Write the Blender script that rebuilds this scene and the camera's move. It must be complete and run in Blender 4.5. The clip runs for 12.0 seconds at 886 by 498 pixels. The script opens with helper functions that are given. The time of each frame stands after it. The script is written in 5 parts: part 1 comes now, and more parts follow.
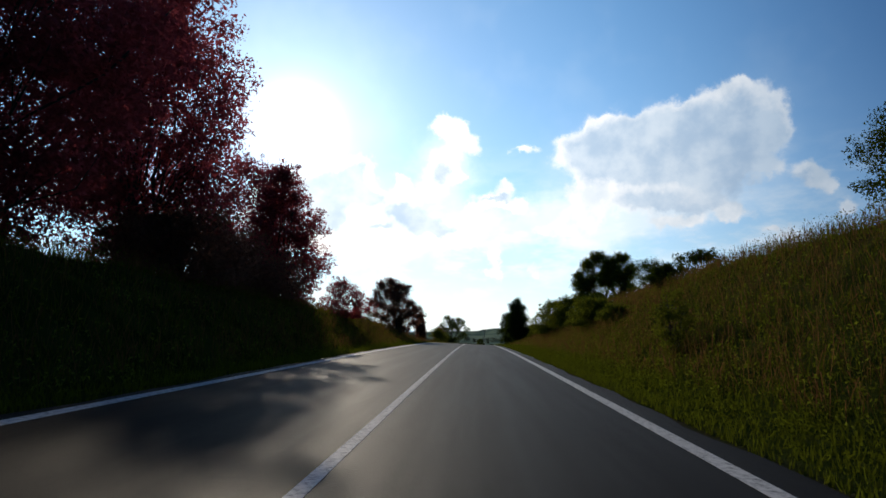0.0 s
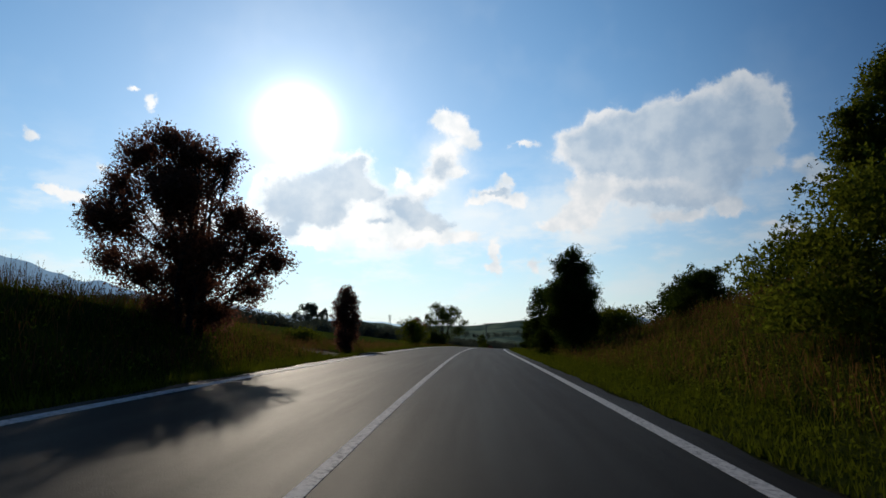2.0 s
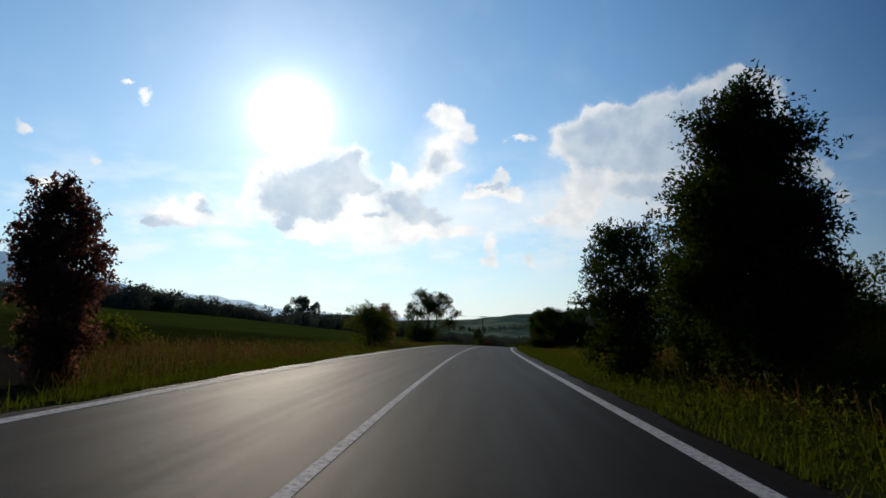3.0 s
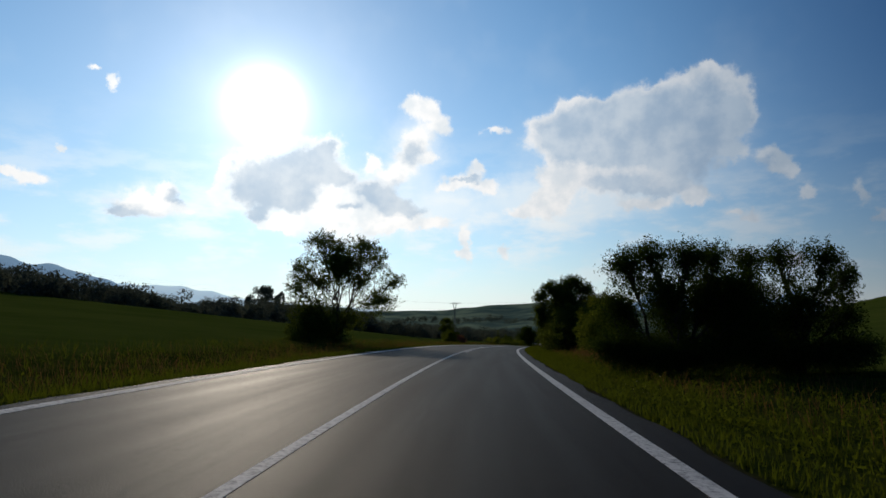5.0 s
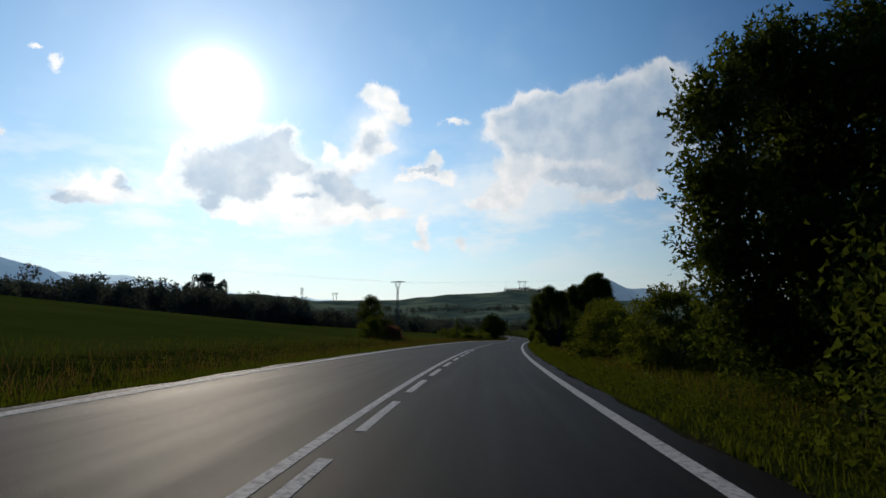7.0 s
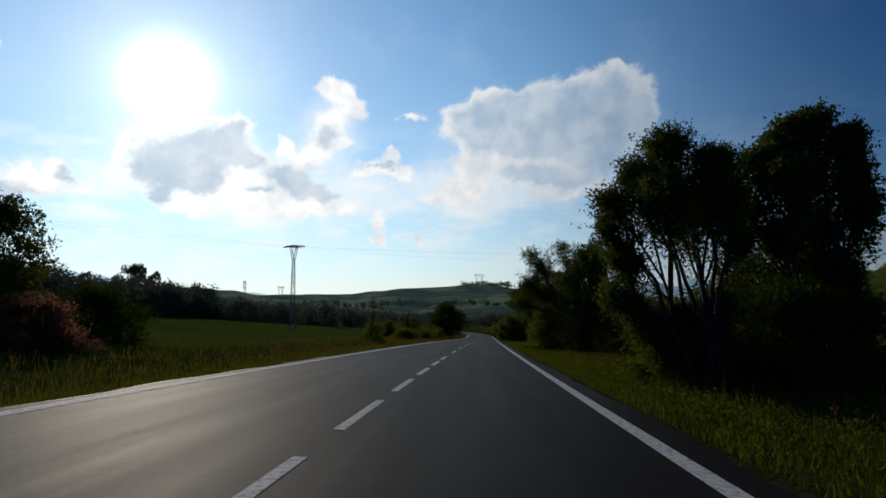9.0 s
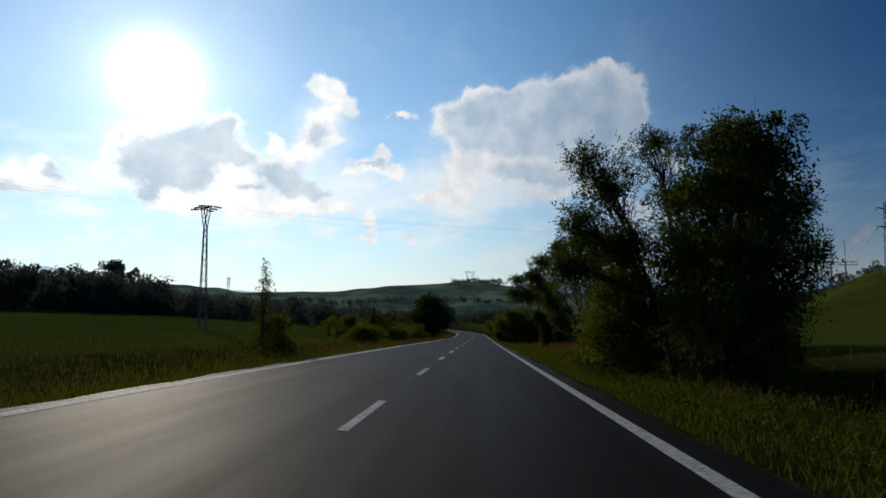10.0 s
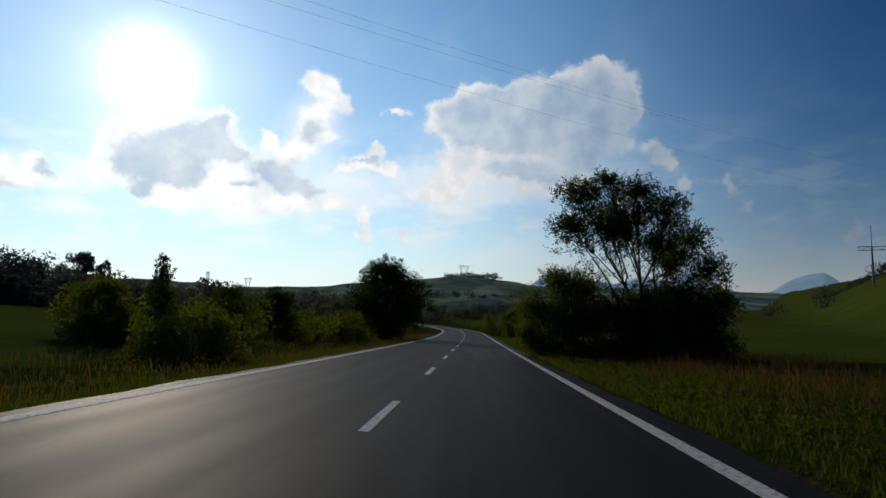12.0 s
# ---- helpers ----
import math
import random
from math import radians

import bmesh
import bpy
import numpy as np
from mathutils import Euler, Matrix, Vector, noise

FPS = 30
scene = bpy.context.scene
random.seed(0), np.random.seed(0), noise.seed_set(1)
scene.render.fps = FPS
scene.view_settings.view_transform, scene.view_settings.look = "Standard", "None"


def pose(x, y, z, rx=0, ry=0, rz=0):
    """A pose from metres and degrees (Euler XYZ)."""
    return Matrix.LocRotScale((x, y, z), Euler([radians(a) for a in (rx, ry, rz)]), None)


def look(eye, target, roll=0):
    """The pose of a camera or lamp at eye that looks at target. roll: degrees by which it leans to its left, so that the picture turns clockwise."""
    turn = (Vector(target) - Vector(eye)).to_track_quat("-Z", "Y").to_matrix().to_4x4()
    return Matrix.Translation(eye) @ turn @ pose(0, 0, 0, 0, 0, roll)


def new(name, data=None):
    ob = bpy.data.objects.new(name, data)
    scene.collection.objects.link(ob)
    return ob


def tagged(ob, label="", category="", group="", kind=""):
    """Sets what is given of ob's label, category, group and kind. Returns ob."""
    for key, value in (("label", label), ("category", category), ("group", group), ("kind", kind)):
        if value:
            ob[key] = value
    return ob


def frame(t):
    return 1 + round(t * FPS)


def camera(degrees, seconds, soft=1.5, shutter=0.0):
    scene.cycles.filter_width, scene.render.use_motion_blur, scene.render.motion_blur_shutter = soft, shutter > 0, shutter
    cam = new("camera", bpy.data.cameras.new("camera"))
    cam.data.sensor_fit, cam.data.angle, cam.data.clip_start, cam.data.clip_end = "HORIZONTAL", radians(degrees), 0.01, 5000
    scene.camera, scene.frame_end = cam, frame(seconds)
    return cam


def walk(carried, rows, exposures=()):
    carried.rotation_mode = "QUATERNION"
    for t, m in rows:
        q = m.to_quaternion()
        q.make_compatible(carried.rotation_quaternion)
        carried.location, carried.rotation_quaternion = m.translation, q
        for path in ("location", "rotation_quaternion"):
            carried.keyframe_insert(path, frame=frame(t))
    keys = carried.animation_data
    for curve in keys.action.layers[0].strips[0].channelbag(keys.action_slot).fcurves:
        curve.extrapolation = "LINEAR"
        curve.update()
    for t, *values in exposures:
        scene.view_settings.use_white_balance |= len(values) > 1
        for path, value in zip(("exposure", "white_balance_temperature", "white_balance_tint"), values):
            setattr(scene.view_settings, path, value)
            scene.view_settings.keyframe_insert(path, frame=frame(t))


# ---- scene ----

# ---------------------------------------------------------------- road line
# Everything is laid out along the driven line: s metres along it, d metres to its right.
STEP = 13.5
TURN = [0, 0, 0, 0, 0, -.2, -.4, -.8, -1.3, -2.0, -2.8, -3.75, -4.7, -5.7, -6.8, -8, -9.1, -10.1, -10.9,
        -11.45, -11.75, -11.95, -12.1, -12.25, -12.3]
PITCH = [8.42, 8.42, 8.3, 8.1, 7.93, 7.64, 7.38, 7.15, 6.96, 6.78, 6.61, 6.43, 6.2, 5.98, 5.75, 5.58, 5.47,
         5.42, 5.37, 5.29, 5.21, 5.13, 5.05, 5.0, 4.95]
EYE, AIM, TILT = 1.18, 2.95, 7.7
knots = [-120.0] + [i * STEP for i in range(25)] + [380.0, 430.0, 500.0, 600.0, 800.0]
turns = [0.0] + TURN + [-12.3, -11.0, 2.0, 8.0, 8.0]
slopes = [0.72] + [p - TILT for p in PITCH] + [-2.5, -1.6, -0.9, -0.5, -0.2]
S_ALL = np.arange(-120.0, 800.0, 0.5)
turn_all = np.radians(np.interp(S_ALL, knots, turns))
slope_all = np.radians(np.interp(S_ALL, knots, slopes))
X_ALL = np.concatenate([[0], np.cumsum(-np.sin(turn_all[:-1]) * 0.5)])
Y_ALL = np.concatenate([[0], np.cumsum(np.cos(turn_all[:-1]) * 0.5)])
Z_ALL = np.concatenate([[0], np.cumsum(np.tan(slope_all[:-1]) * 0.5)])
zero = 240
X_ALL, Y_ALL, Z_ALL = X_ALL - X_ALL[zero], Y_ALL - Y_ALL[zero], Z_ALL - Z_ALL[zero]


def line(s):
    """Place and turn of the driven line."""
    return (np.interp(s, S_ALL, X_ALL), np.interp(s, S_ALL, Y_ALL), np.interp(s, S_ALL, Z_ALL),
            np.interp(s, S_ALL, turn_all))


# ---------------------------------------------------------------- camera
cam = camera(72.0, 12.0, soft=1.6)
DRIFT = [(0, -.36), (2.5, -.36), (3.5, -.2), (5, .15), (6, .08), (7, 0), (9.5, 0), (10.5, -.12), (11, -.25), (12, -.3)]   # the car within its lane
rows = []
for i in range(25):
    cx, cy, cz, ct = line(i * STEP)
    off = float(np.interp(i * 0.5, [q[0] for q in DRIFT], [q[1] for q in DRIFT]))
    rows.append((i * 0.5, pose(cx + off * math.cos(ct), cy + off * math.sin(ct), cz - 0.05 * off + EYE, 90 + PITCH[i], 0, TURN[i] + AIM)))
walk(cam, rows, exposures=[(0.0, 0.42), (0.5, 0.27), (1.0, 0.12), (1.5, 0.04), (2.0, 0.0), (12.0, 0.0)])

# ---------------------------------------------------------------- sky and sun
SUN_TURN, SUN_UP = 17.0, 19.05
world = bpy.data.worlds.new("sky")
scene.world = world
world.use_nodes = True
wt = world.node_tree
wt.nodes.clear()


def math_node(tree, op, a, b=None, c=None, clamp=False):
    n = tree.nodes.new("ShaderNodeMath")
    n.operation = op
    n.use_clamp = clamp
    for i, v in enumerate((a, b, c)):
        if v is None:
            continue
        if isinstance(v, (int, float)):
            n.inputs[i].default_value = v
        else:
            tree.links.new(v, n.inputs[i])
    return n.outputs[0]


def mix_node(tree, fac, a, b, blend="MIX"):
    n = tree.nodes.new("ShaderNodeMix")
    n.data_type = "RGBA"
    n.blend_type = blend
    for sock, v in ((n.inputs[0], fac), (n.inputs[6], a), (n.inputs[7], b)):
        if isinstance(v, (int, float)):
            sock.default_value = v
        elif isinstance(v, tuple):
            sock.default_value = (*v, 1.0)
        else:
            tree.links.new(v, sock)
    return n.outputs[2]


def ramp(tree, fac, low, high, soft=True):
    n = tree.nodes.new("ShaderNodeMapRange")
    n.interpolation_type = "SMOOTHSTEP" if soft else "LINEAR"
    tree.links.new(fac, n.inputs[0])
    n.inputs[1].default_value, n.inputs[2].default_value = low, high
    return n.outputs[0]


def noise_node(tree, vector, scale, detail=4.0, rough=0.55):
    n = tree.nodes.new("ShaderNodeTexNoise")
    n.inputs["Scale"].default_value, n.inputs["Detail"].default_value = scale, detail
    n.inputs["Roughness"].default_value = rough
    if vector is not None:
        tree.links.new(vector, n.inputs["Vector"])
    return n


sky = wt.nodes.new("ShaderNodeTexSky")
sky.sky_type = "NISHITA"
sky.sun_disc = False
sky.sun_elevation, sky.sun_rotation = radians(SUN_UP), radians(-SUN_TURN)
sky.air_density, sky.dust_density, sky.ozone_density = 1.0, 0.0, 3.0
sky.altitude = 500
coord = wt.nodes.new("ShaderNodeTexCoord")
way = coord.outputs["Generated"]
sep = wt.nodes.new("ShaderNodeSeparateXYZ")
wt.links.new(way, sep.inputs[0])
azimuth = math_node(wt, "MULTIPLY", math_node(wt, "ARCTAN2", math_node(wt, "MULTIPLY", sep.outputs[0], -1.0), sep.outputs[1]), 57.2958)
height = math_node(wt, "MULTIPLY", math_node(wt, "ARCSINE", sep.outputs[2]), 57.2958)
flat = wt.nodes.new("ShaderNodeCombineXYZ")
wt.links.new(azimuth, flat.inputs[0])
wt.links.new(height, flat.inputs[1])
# ragged outlines: the cloud puffs are looked up through two sizes of turbulence
billow = noise_node(wt, flat.outputs[0], 0.42, 7.0, 0.6)
wisp = noise_node(wt, flat.outputs[0], 0.16, 3.0, 0.5)
bend = wt.nodes.new("ShaderNodeVectorMath")
bend.operation = "MULTIPLY_ADD"
wt.links.new(billow.outputs["Color"], bend.inputs[0])
bend.inputs[1].default_value = (3.4, 3.0, 0)
bend.inputs[2].default_value = (-1.7, -1.5, 0)
warped = wt.nodes.new("ShaderNodeVectorMath")
wt.links.new(flat.outputs[0], warped.inputs[0])
wt.links.new(bend.outputs[0], warped.inputs[1])
clouds, greys, mists = [], [], []


def puff(az, el, wide, high, kind=clouds):
    """One puff of a cloud, by its bearing and height in the sky, in degrees."""
    v = wt.nodes.new("ShaderNodeVectorMath")
    v.operation = "MULTIPLY_ADD"
    wt.links.new(warped.outputs[0], v.inputs[0])
    v.inputs[1].default_value = (1 / wide, 1 / high, 0)
    v.inputs[2].default_value = (-az / wide, -el / high, 0)
    q = wt.nodes.new("ShaderNodeVectorMath")
    q.operation = "DOT_PRODUCT"
    wt.links.new(v.outputs[0], q.inputs[0])
    wt.links.new(v.outputs[0], q.inputs[1])
    value = math_node(wt, "POWER", 0.42, q.outputs["Value"])
    kind[:] = [math_node(wt, "ADD", kind[0], value) if kind else value]


def shade(az, el, wide, high):
    puff(az, el, wide * 1.26, high * 1.26, greys)


def mist(az, el, wide, high):
    puff(az, el, wide, high, mists)


# the great cumulus
puff(-9.6, 16.8, 1.8, 1.4); puff(-12.1, 18.6, 2.0, 1.0); puff(-12.9, 19.4, 0.8, 0.5); puff(-14.9, 18.3, 2.2, 1.0); puff(-17.1, 18.6, 2.7, 1.0)
puff(-19.6, 19.1, 2.1, 1.1); puff(-21.7, 19.4, 1.8, 1.2); puff(-23.4, 20.4, 1.4, 1.1); puff(-24.3, 21.0, 0.7, 0.6); puff(-25.4, 18.9, 1.6, 1.8)
puff(-26.2, 17.2, 1.2, 1.9); puff(-11.5, 16.8, 2.4, 1.9); puff(-14.6, 16.5, 2.9, 2.4); puff(-17.6, 16.3, 2.9, 2.4); puff(-20.4, 16.4, 2.9, 2.6)
puff(-23.3, 16.7, 2.8, 2.4); puff(-12.1, 14.6, 1.7, 1.2); puff(-14.6, 13.8, 2.1, 1.0); puff(-17.5, 13.7, 2.4, 1.0); puff(-20.4, 14.3, 2.4, 1.4)
puff(-23.5, 14.6, 2.0, 1.1)
puff(-15.5, 12.0, 2.8, 0.9); puff(-20.6, 11.9, 2.4, 1.0); puff(-22.8, 10.7, 0.8, 0.6); puff(-18.1, 10.3, 2.2, 0.5)
# its trailing skirt
puff(-10.5, 11.9, 1.3, 1.4); puff(-9.6, 10.6, 1.9, 0.9); puff(-7.3, 10.1, 1.4, 0.5); puff(-11.4, 13.2, 1.6, 1.1); puff(-23.1, 10.5, 1.2, 0.6)
puff(-25.5, 9.3, 0.7, 0.4)
# its small neighbours
puff(-25.9, 14.1, 1.0, 0.5); puff(-28.6, 13.5, 0.9, 0.7); puff(-29.6, 12.7, 0.9, 0.7); puff(-30.2, 11.8, 0.6, 0.5)
puff(-34.7, 9.6, 0.45, 1.0); puff(-35.9, 7.8, 0.6, 0.4); puff(-29.5, 4.8, 0.9, 1.0); puff(-31.3, 10.1, 0.8, 0.6); puff(-26.8, 8.4, 1.1, 0.6); puff(-43.4, 4.9, 0.6, 1.2)
# the broken chain in the middle
puff(3.2, 20.1, 1.1, 0.6); puff(1.9, 19.4, 1.3, 0.8); puff(0.6, 17.9, 1.3, 1.0); puff(2.7, 16.6, 1.1, 1.0); puff(3.4, 15.1, 1.4, 1.2)
puff(1.5, 14.8, 0.6, 0.5); puff(4.7, 13.7, 1.6, 0.8); puff(7.0, 14.6, 0.7, 0.7); puff(9.3, 11.6, 2.2, 1.0); puff(7.5, 10.6, 2.2, 1.1)
puff(6.1, 11.7, 1.7, 1.3); puff(4.0, 10.0, 2.6, 1.0); puff(1.2, 8.8, 1.6, 0.5); puff(11.1, 10.4, 1.7, 0.8); puff(9.5, 8.7, 2.2, 1.1)
puff(14.5, 8.3, 1.9, 0.7); puff(5.6, 8.7, 1.9, 0.6)
# wisps between them
puff(-5.0, 17.4, 1.0, 0.4); puff(-3.2, 14.2, 0.8, 0.5); puff(-2.0, 13.0, 1.8, 0.7); puff(-4.4, 12.4, 1.0, 0.6); puff(-0.3, 12.3, 1.0, 0.4)
puff(-2.0, 7.7, 0.5, 1.6); puff(-1.4, 6.2, 0.7, 0.6); puff(-5.6, 6.6, 0.5, 0.7)
# below the sun
puff(18.5, 12.4, 1.7, 2.1); puff(15.1, 12.6, 2.8, 2.3); puff(12.8, 14.2, 2.1, 2.0); puff(10.7, 15.5, 1.3, 1.0); puff(17.3, 9.3, 0.8, 0.7)
puff(14.1, 10.6, 2.3, 1.1); puff(20.4, 13.4, 0.5, 0.7); puff(20.9, 11.1, 0.4, 1.1); puff(15.9, 8.6, 1.0, 0.5); puff(10.0, 13.0, 1.8, 0.9)
# towards the far mountains
puff(27.3, 9.8, 1.8, 0.8); puff(25.4, 9.6, 1.6, 0.9); puff(24.6, 10.8, 0.9, 0.8); puff(28.4, 8.8, 1.0, 0.4); puff(23.3, 9.5, 0.5, 0.4)
puff(38.0, 15.2, 0.7, 0.5); puff(33.1, 13.2, 0.4, 0.4); puff(35.0, 11.2, 1.0, 0.5); puff(36.7, 11.5, 1.0, 0.3); puff(30.6, 20.4, 0.5, 0.2); puff(29.5, 19.4, 0.4, 0.4)
# the grey bellies
shade(-11.2, 16.7, 1.8, 1.1); shade(-13.6, 16.9, 2.9, 1.9); shade(-16.5, 16.8, 2.8, 1.9); shade(-19.5, 16.8, 2.8, 2.1); shade(-22.4, 17.1, 2.5, 2.1)
shade(-24.7, 17.6, 1.7, 2.0); shade(-19.5, 15.0, 2.5, 0.9); shade(-25.6, 16.3, 1.0, 1.2); shade(-14.6, 15.2, 2.0, 0.6); shade(-28.2, 12.8, 0.7, 0.5)
shade(18.3, 12.2, 1.4, 1.4); shade(15.2, 12.5, 1.9, 1.9); shade(12.9, 14.0, 1.7, 1.6); shade(11.1, 15.0, 1.0, 0.8); shade(17.3, 9.4, 0.7, 0.5)
shade(14.1, 10.7, 1.8, 0.7); shade(10.0, 13.0, 1.4, 0.6); shade(5.1, 12.1, 1.3, 0.9); shade(7.3, 11.7, 1.0, 0.5); shade(2.9, 10.7, 1.0, 0.5)
shade(-16.2, 12.1, 2.6, 0.6); shade(-22.4, 13.0, 1.6, 1.0); shade(-24.4, 14.0, 1.5, 1.1); shade(-19.5, 11.3, 1.8, 0.4); shade(24.0, 10.6, 0.6, 0.4); shade(-2.2, 13.1, 0.9, 0.2); shade(9.2, 10.6, 0.7, 0.3)
shade(4.4, 10.6, 2.0, 0.6); shade(3.0, 15.6, 0.9, 0.9); shade(28.2, 9.0, 2.0, 0.6)
# thin vapour round them
mist(-17.5, 11.5, 9.0, 1.7); mist(-10.5, 10.1, 4.5, 1.8); mist(-0.2, 10.5, 7.5, 2.2); mist(9.2, 8.8, 6.0, 2.0); mist(15.1, 12.6, 6.5, 3.0)
mist(26.5, 9.8, 4.4, 1.5); mist(-17.6, 16.1, 9.5, 3.7); mist(3.0, 16.0, 3.0, 3.5)
mass = clouds[0]
fray = noise_node(wt, flat.outputs[0], 0.7, 9.0, 0.66)
body = math_node(wt, "ADD", mass, math_node(wt, "MULTIPLY_ADD", fray.outputs["Fac"], 1.1, -0.55))
cover = ramp(wt, body, 0.20, 0.86)
belly = math_node(wt, "ADD", greys[0], math_node(wt, "MULTIPLY_ADD", fray.outputs["Fac"], 0.7, -0.35))
thick = ramp(wt, belly, 0.14, 0.95)
vapour = math_node(wt, "MULTIPLY", ramp(wt, math_node(wt, "MULTIPLY", mists[0], wisp.outputs["Fac"]), 0.06, 0.62), 0.66)
veil = math_node(wt, "MAXIMUM", math_node(wt, "MULTIPLY", ramp(wt, wisp.outputs["Fac"], 0.45, 0.75), 0.06), vapour)
# brightness near the sun
sunward = wt.nodes.new("ShaderNodeVectorMath")
sunward.operation = "DOT_PRODUCT"
wt.links.new(way, sunward.inputs[0])
a, e = radians(SUN_TURN), radians(SUN_UP)
sunward.inputs[1].default_value = (-math.sin(a) * math.cos(e), math.cos(a) * math.cos(e), math.sin(e))
gap = math_node(wt, "MULTIPLY", math_node(wt, "ARCCOSINE", math_node(wt, "MINIMUM", sunward.outputs["Value"], 0.999999)), 57.2958)
core = math_node(wt, "POWER", 0.3679, math_node(wt, "POWER", math_node(wt, "DIVIDE", gap, 2.35), 2.0))
glow = math_node(wt, "POWER", 0.3679, math_node(wt, "DIVIDE", gap, 5.5))
SKY = 0.082
skyc = wt.nodes.new("ShaderNodeVectorMath")
skyc.operation = "SCALE"
wt.links.new(sky.outputs[0], skyc.inputs[0])
skyc.inputs["Scale"].default_value = SKY
tinted = mix_node(wt, 1.0, skyc.outputs[0], (0.49, 1.165, 1.37), "MULTIPLY")
hazy = math_node(wt, "POWER", 0.3679, math_node(wt, "DIVIDE", math_node(wt, "MAXIMUM", height, 0.0), 9.5))
seen = mix_node(wt, math_node(wt, "MULTIPLY", hazy, 0.97), tinted, (0.86, 0.87, 0.85))
seen = mix_node(wt, veil, seen, (0.82, 0.86, 0.87))
# broken low vapour above the horizon
drawn = wt.nodes.new("ShaderNodeVectorMath")
drawn.operation = "MULTIPLY"
wt.links.new(flat.outputs[0], drawn.inputs[0])
drawn.inputs[1].default_value = (0.16, 0.42, 1.0)
broken = noise_node(wt, drawn.outputs[0], 1.0, 6.0, 0.58)
band = math_node(wt, "POWER", 0.3679, math_node(wt, "POWER", math_node(wt, "DIVIDE", math_node(wt, "SUBTRACT", height, 8.0), 5.5), 2.0))
seen = mix_node(wt, math_node(wt, "MULTIPLY", math_node(wt, "MULTIPLY", ramp(wt, broken.outputs["Fac"], 0.44, 0.66), band), 0.6), seen, (0.84, 0.86, 0.86))
mottle = noise_node(wt, flat.outputs[0], 0.32, 5.0, 0.55)
grey = mix_node(wt, ramp(wt, mottle.outputs["Fac"], 0.32, 0.68), (0.40, 0.51, 0.64), (0.62, 0.69, 0.76))
lit = mix_node(wt, thick, mix_node(wt, ramp(wt, mottle.outputs["Fac"], 0.35, 0.6), (0.66, 0.70, 0.74), (0.88, 0.86, 0.85)), grey)
seen = mix_node(wt, math_node(wt, "MULTIPLY", cover, 0.92), seen, lit)
# air dims away from the sun, lens vignette painted in; dusty horizon least bluely
low_air = math_node(wt, "POWER", 0.3679, math_node(wt, "DIVIDE", math_node(wt, "MAXIMUM", height, 0.0), 7.5))
seen = mix_node(wt, 1.0, seen, mix_node(wt, ramp(wt, gap, 20.0, 62.0), (1, 1, 1), mix_node(wt, low_air, (0.06, 0.19, 0.33), (0.42, 0.40, 0.42))), "MULTIPLY")
clear = math_node(wt, "SUBTRACT", 1.0, math_node(wt, "MULTIPLY", math_node(wt, "MULTIPLY", thick, cover), 0.62))
glow = math_node(wt, "MULTIPLY", glow, clear)
aura = mix_node(wt, 1.0, seen, mix_node(wt, glow, (0, 0, 0), (0.50, 0.50, 0.48)), "ADD")
broad = math_node(wt, "POWER", 0.3679, math_node(wt, "DIVIDE", gap, 13.0))
broad = math_node(wt, "MULTIPLY", broad, clear)
aura = mix_node(wt, 1.0, aura, mix_node(wt, broad, (0, 0, 0), (0.44, 0.44, 0.39)), "ADD")
aura = mix_node(wt, 1.0, aura, mix_node(wt, core, (0, 0, 0), (2.2, 2.15, 2.05)), "ADD")
back = wt.nodes.new("ShaderNodeBackground")
wt.links.new(aura, back.inputs[0])
back.inputs[1].default_value = 1.0
wo = wt.nodes.new("ShaderNodeOutputWorld")
wt.links.new(back.outputs[0], wo.inputs[0])

sun = new("sun", bpy.data.lights.new("sun", "SUN"))
sun.data.energy, sun.data.angle, sun.data.color = 1.8, radians(0.55), (1.0, 0.87, 0.70)
sun.matrix_world = look((0, 0, 60), (0 + math.sin(a) * math.cos(e), 0 - math.cos(a) * math.cos(e), 60 - math.sin(e)))

# ---------------------------------------------------------------- materials
def material(name):
    m = bpy.data.materials.new(name)
    m.use_nodes = True
    t = m.node_tree
    b = t.nodes["Principled BSDF"]
    return m, t, b


def object_coord(t):
    n = t.nodes.new("ShaderNodeTexCoord")
    return n.outputs["Object"]


def bump(t, b, fac, strength, distance):
    n = t.nodes.new("ShaderNodeBump")
    n.inputs["Strength"].default_value, n.inputs["Distance"].default_value = strength, distance
    t.links.new(fac, n.inputs["Height"])
    t.links.new(n.outputs[0], b.inputs["Normal"])


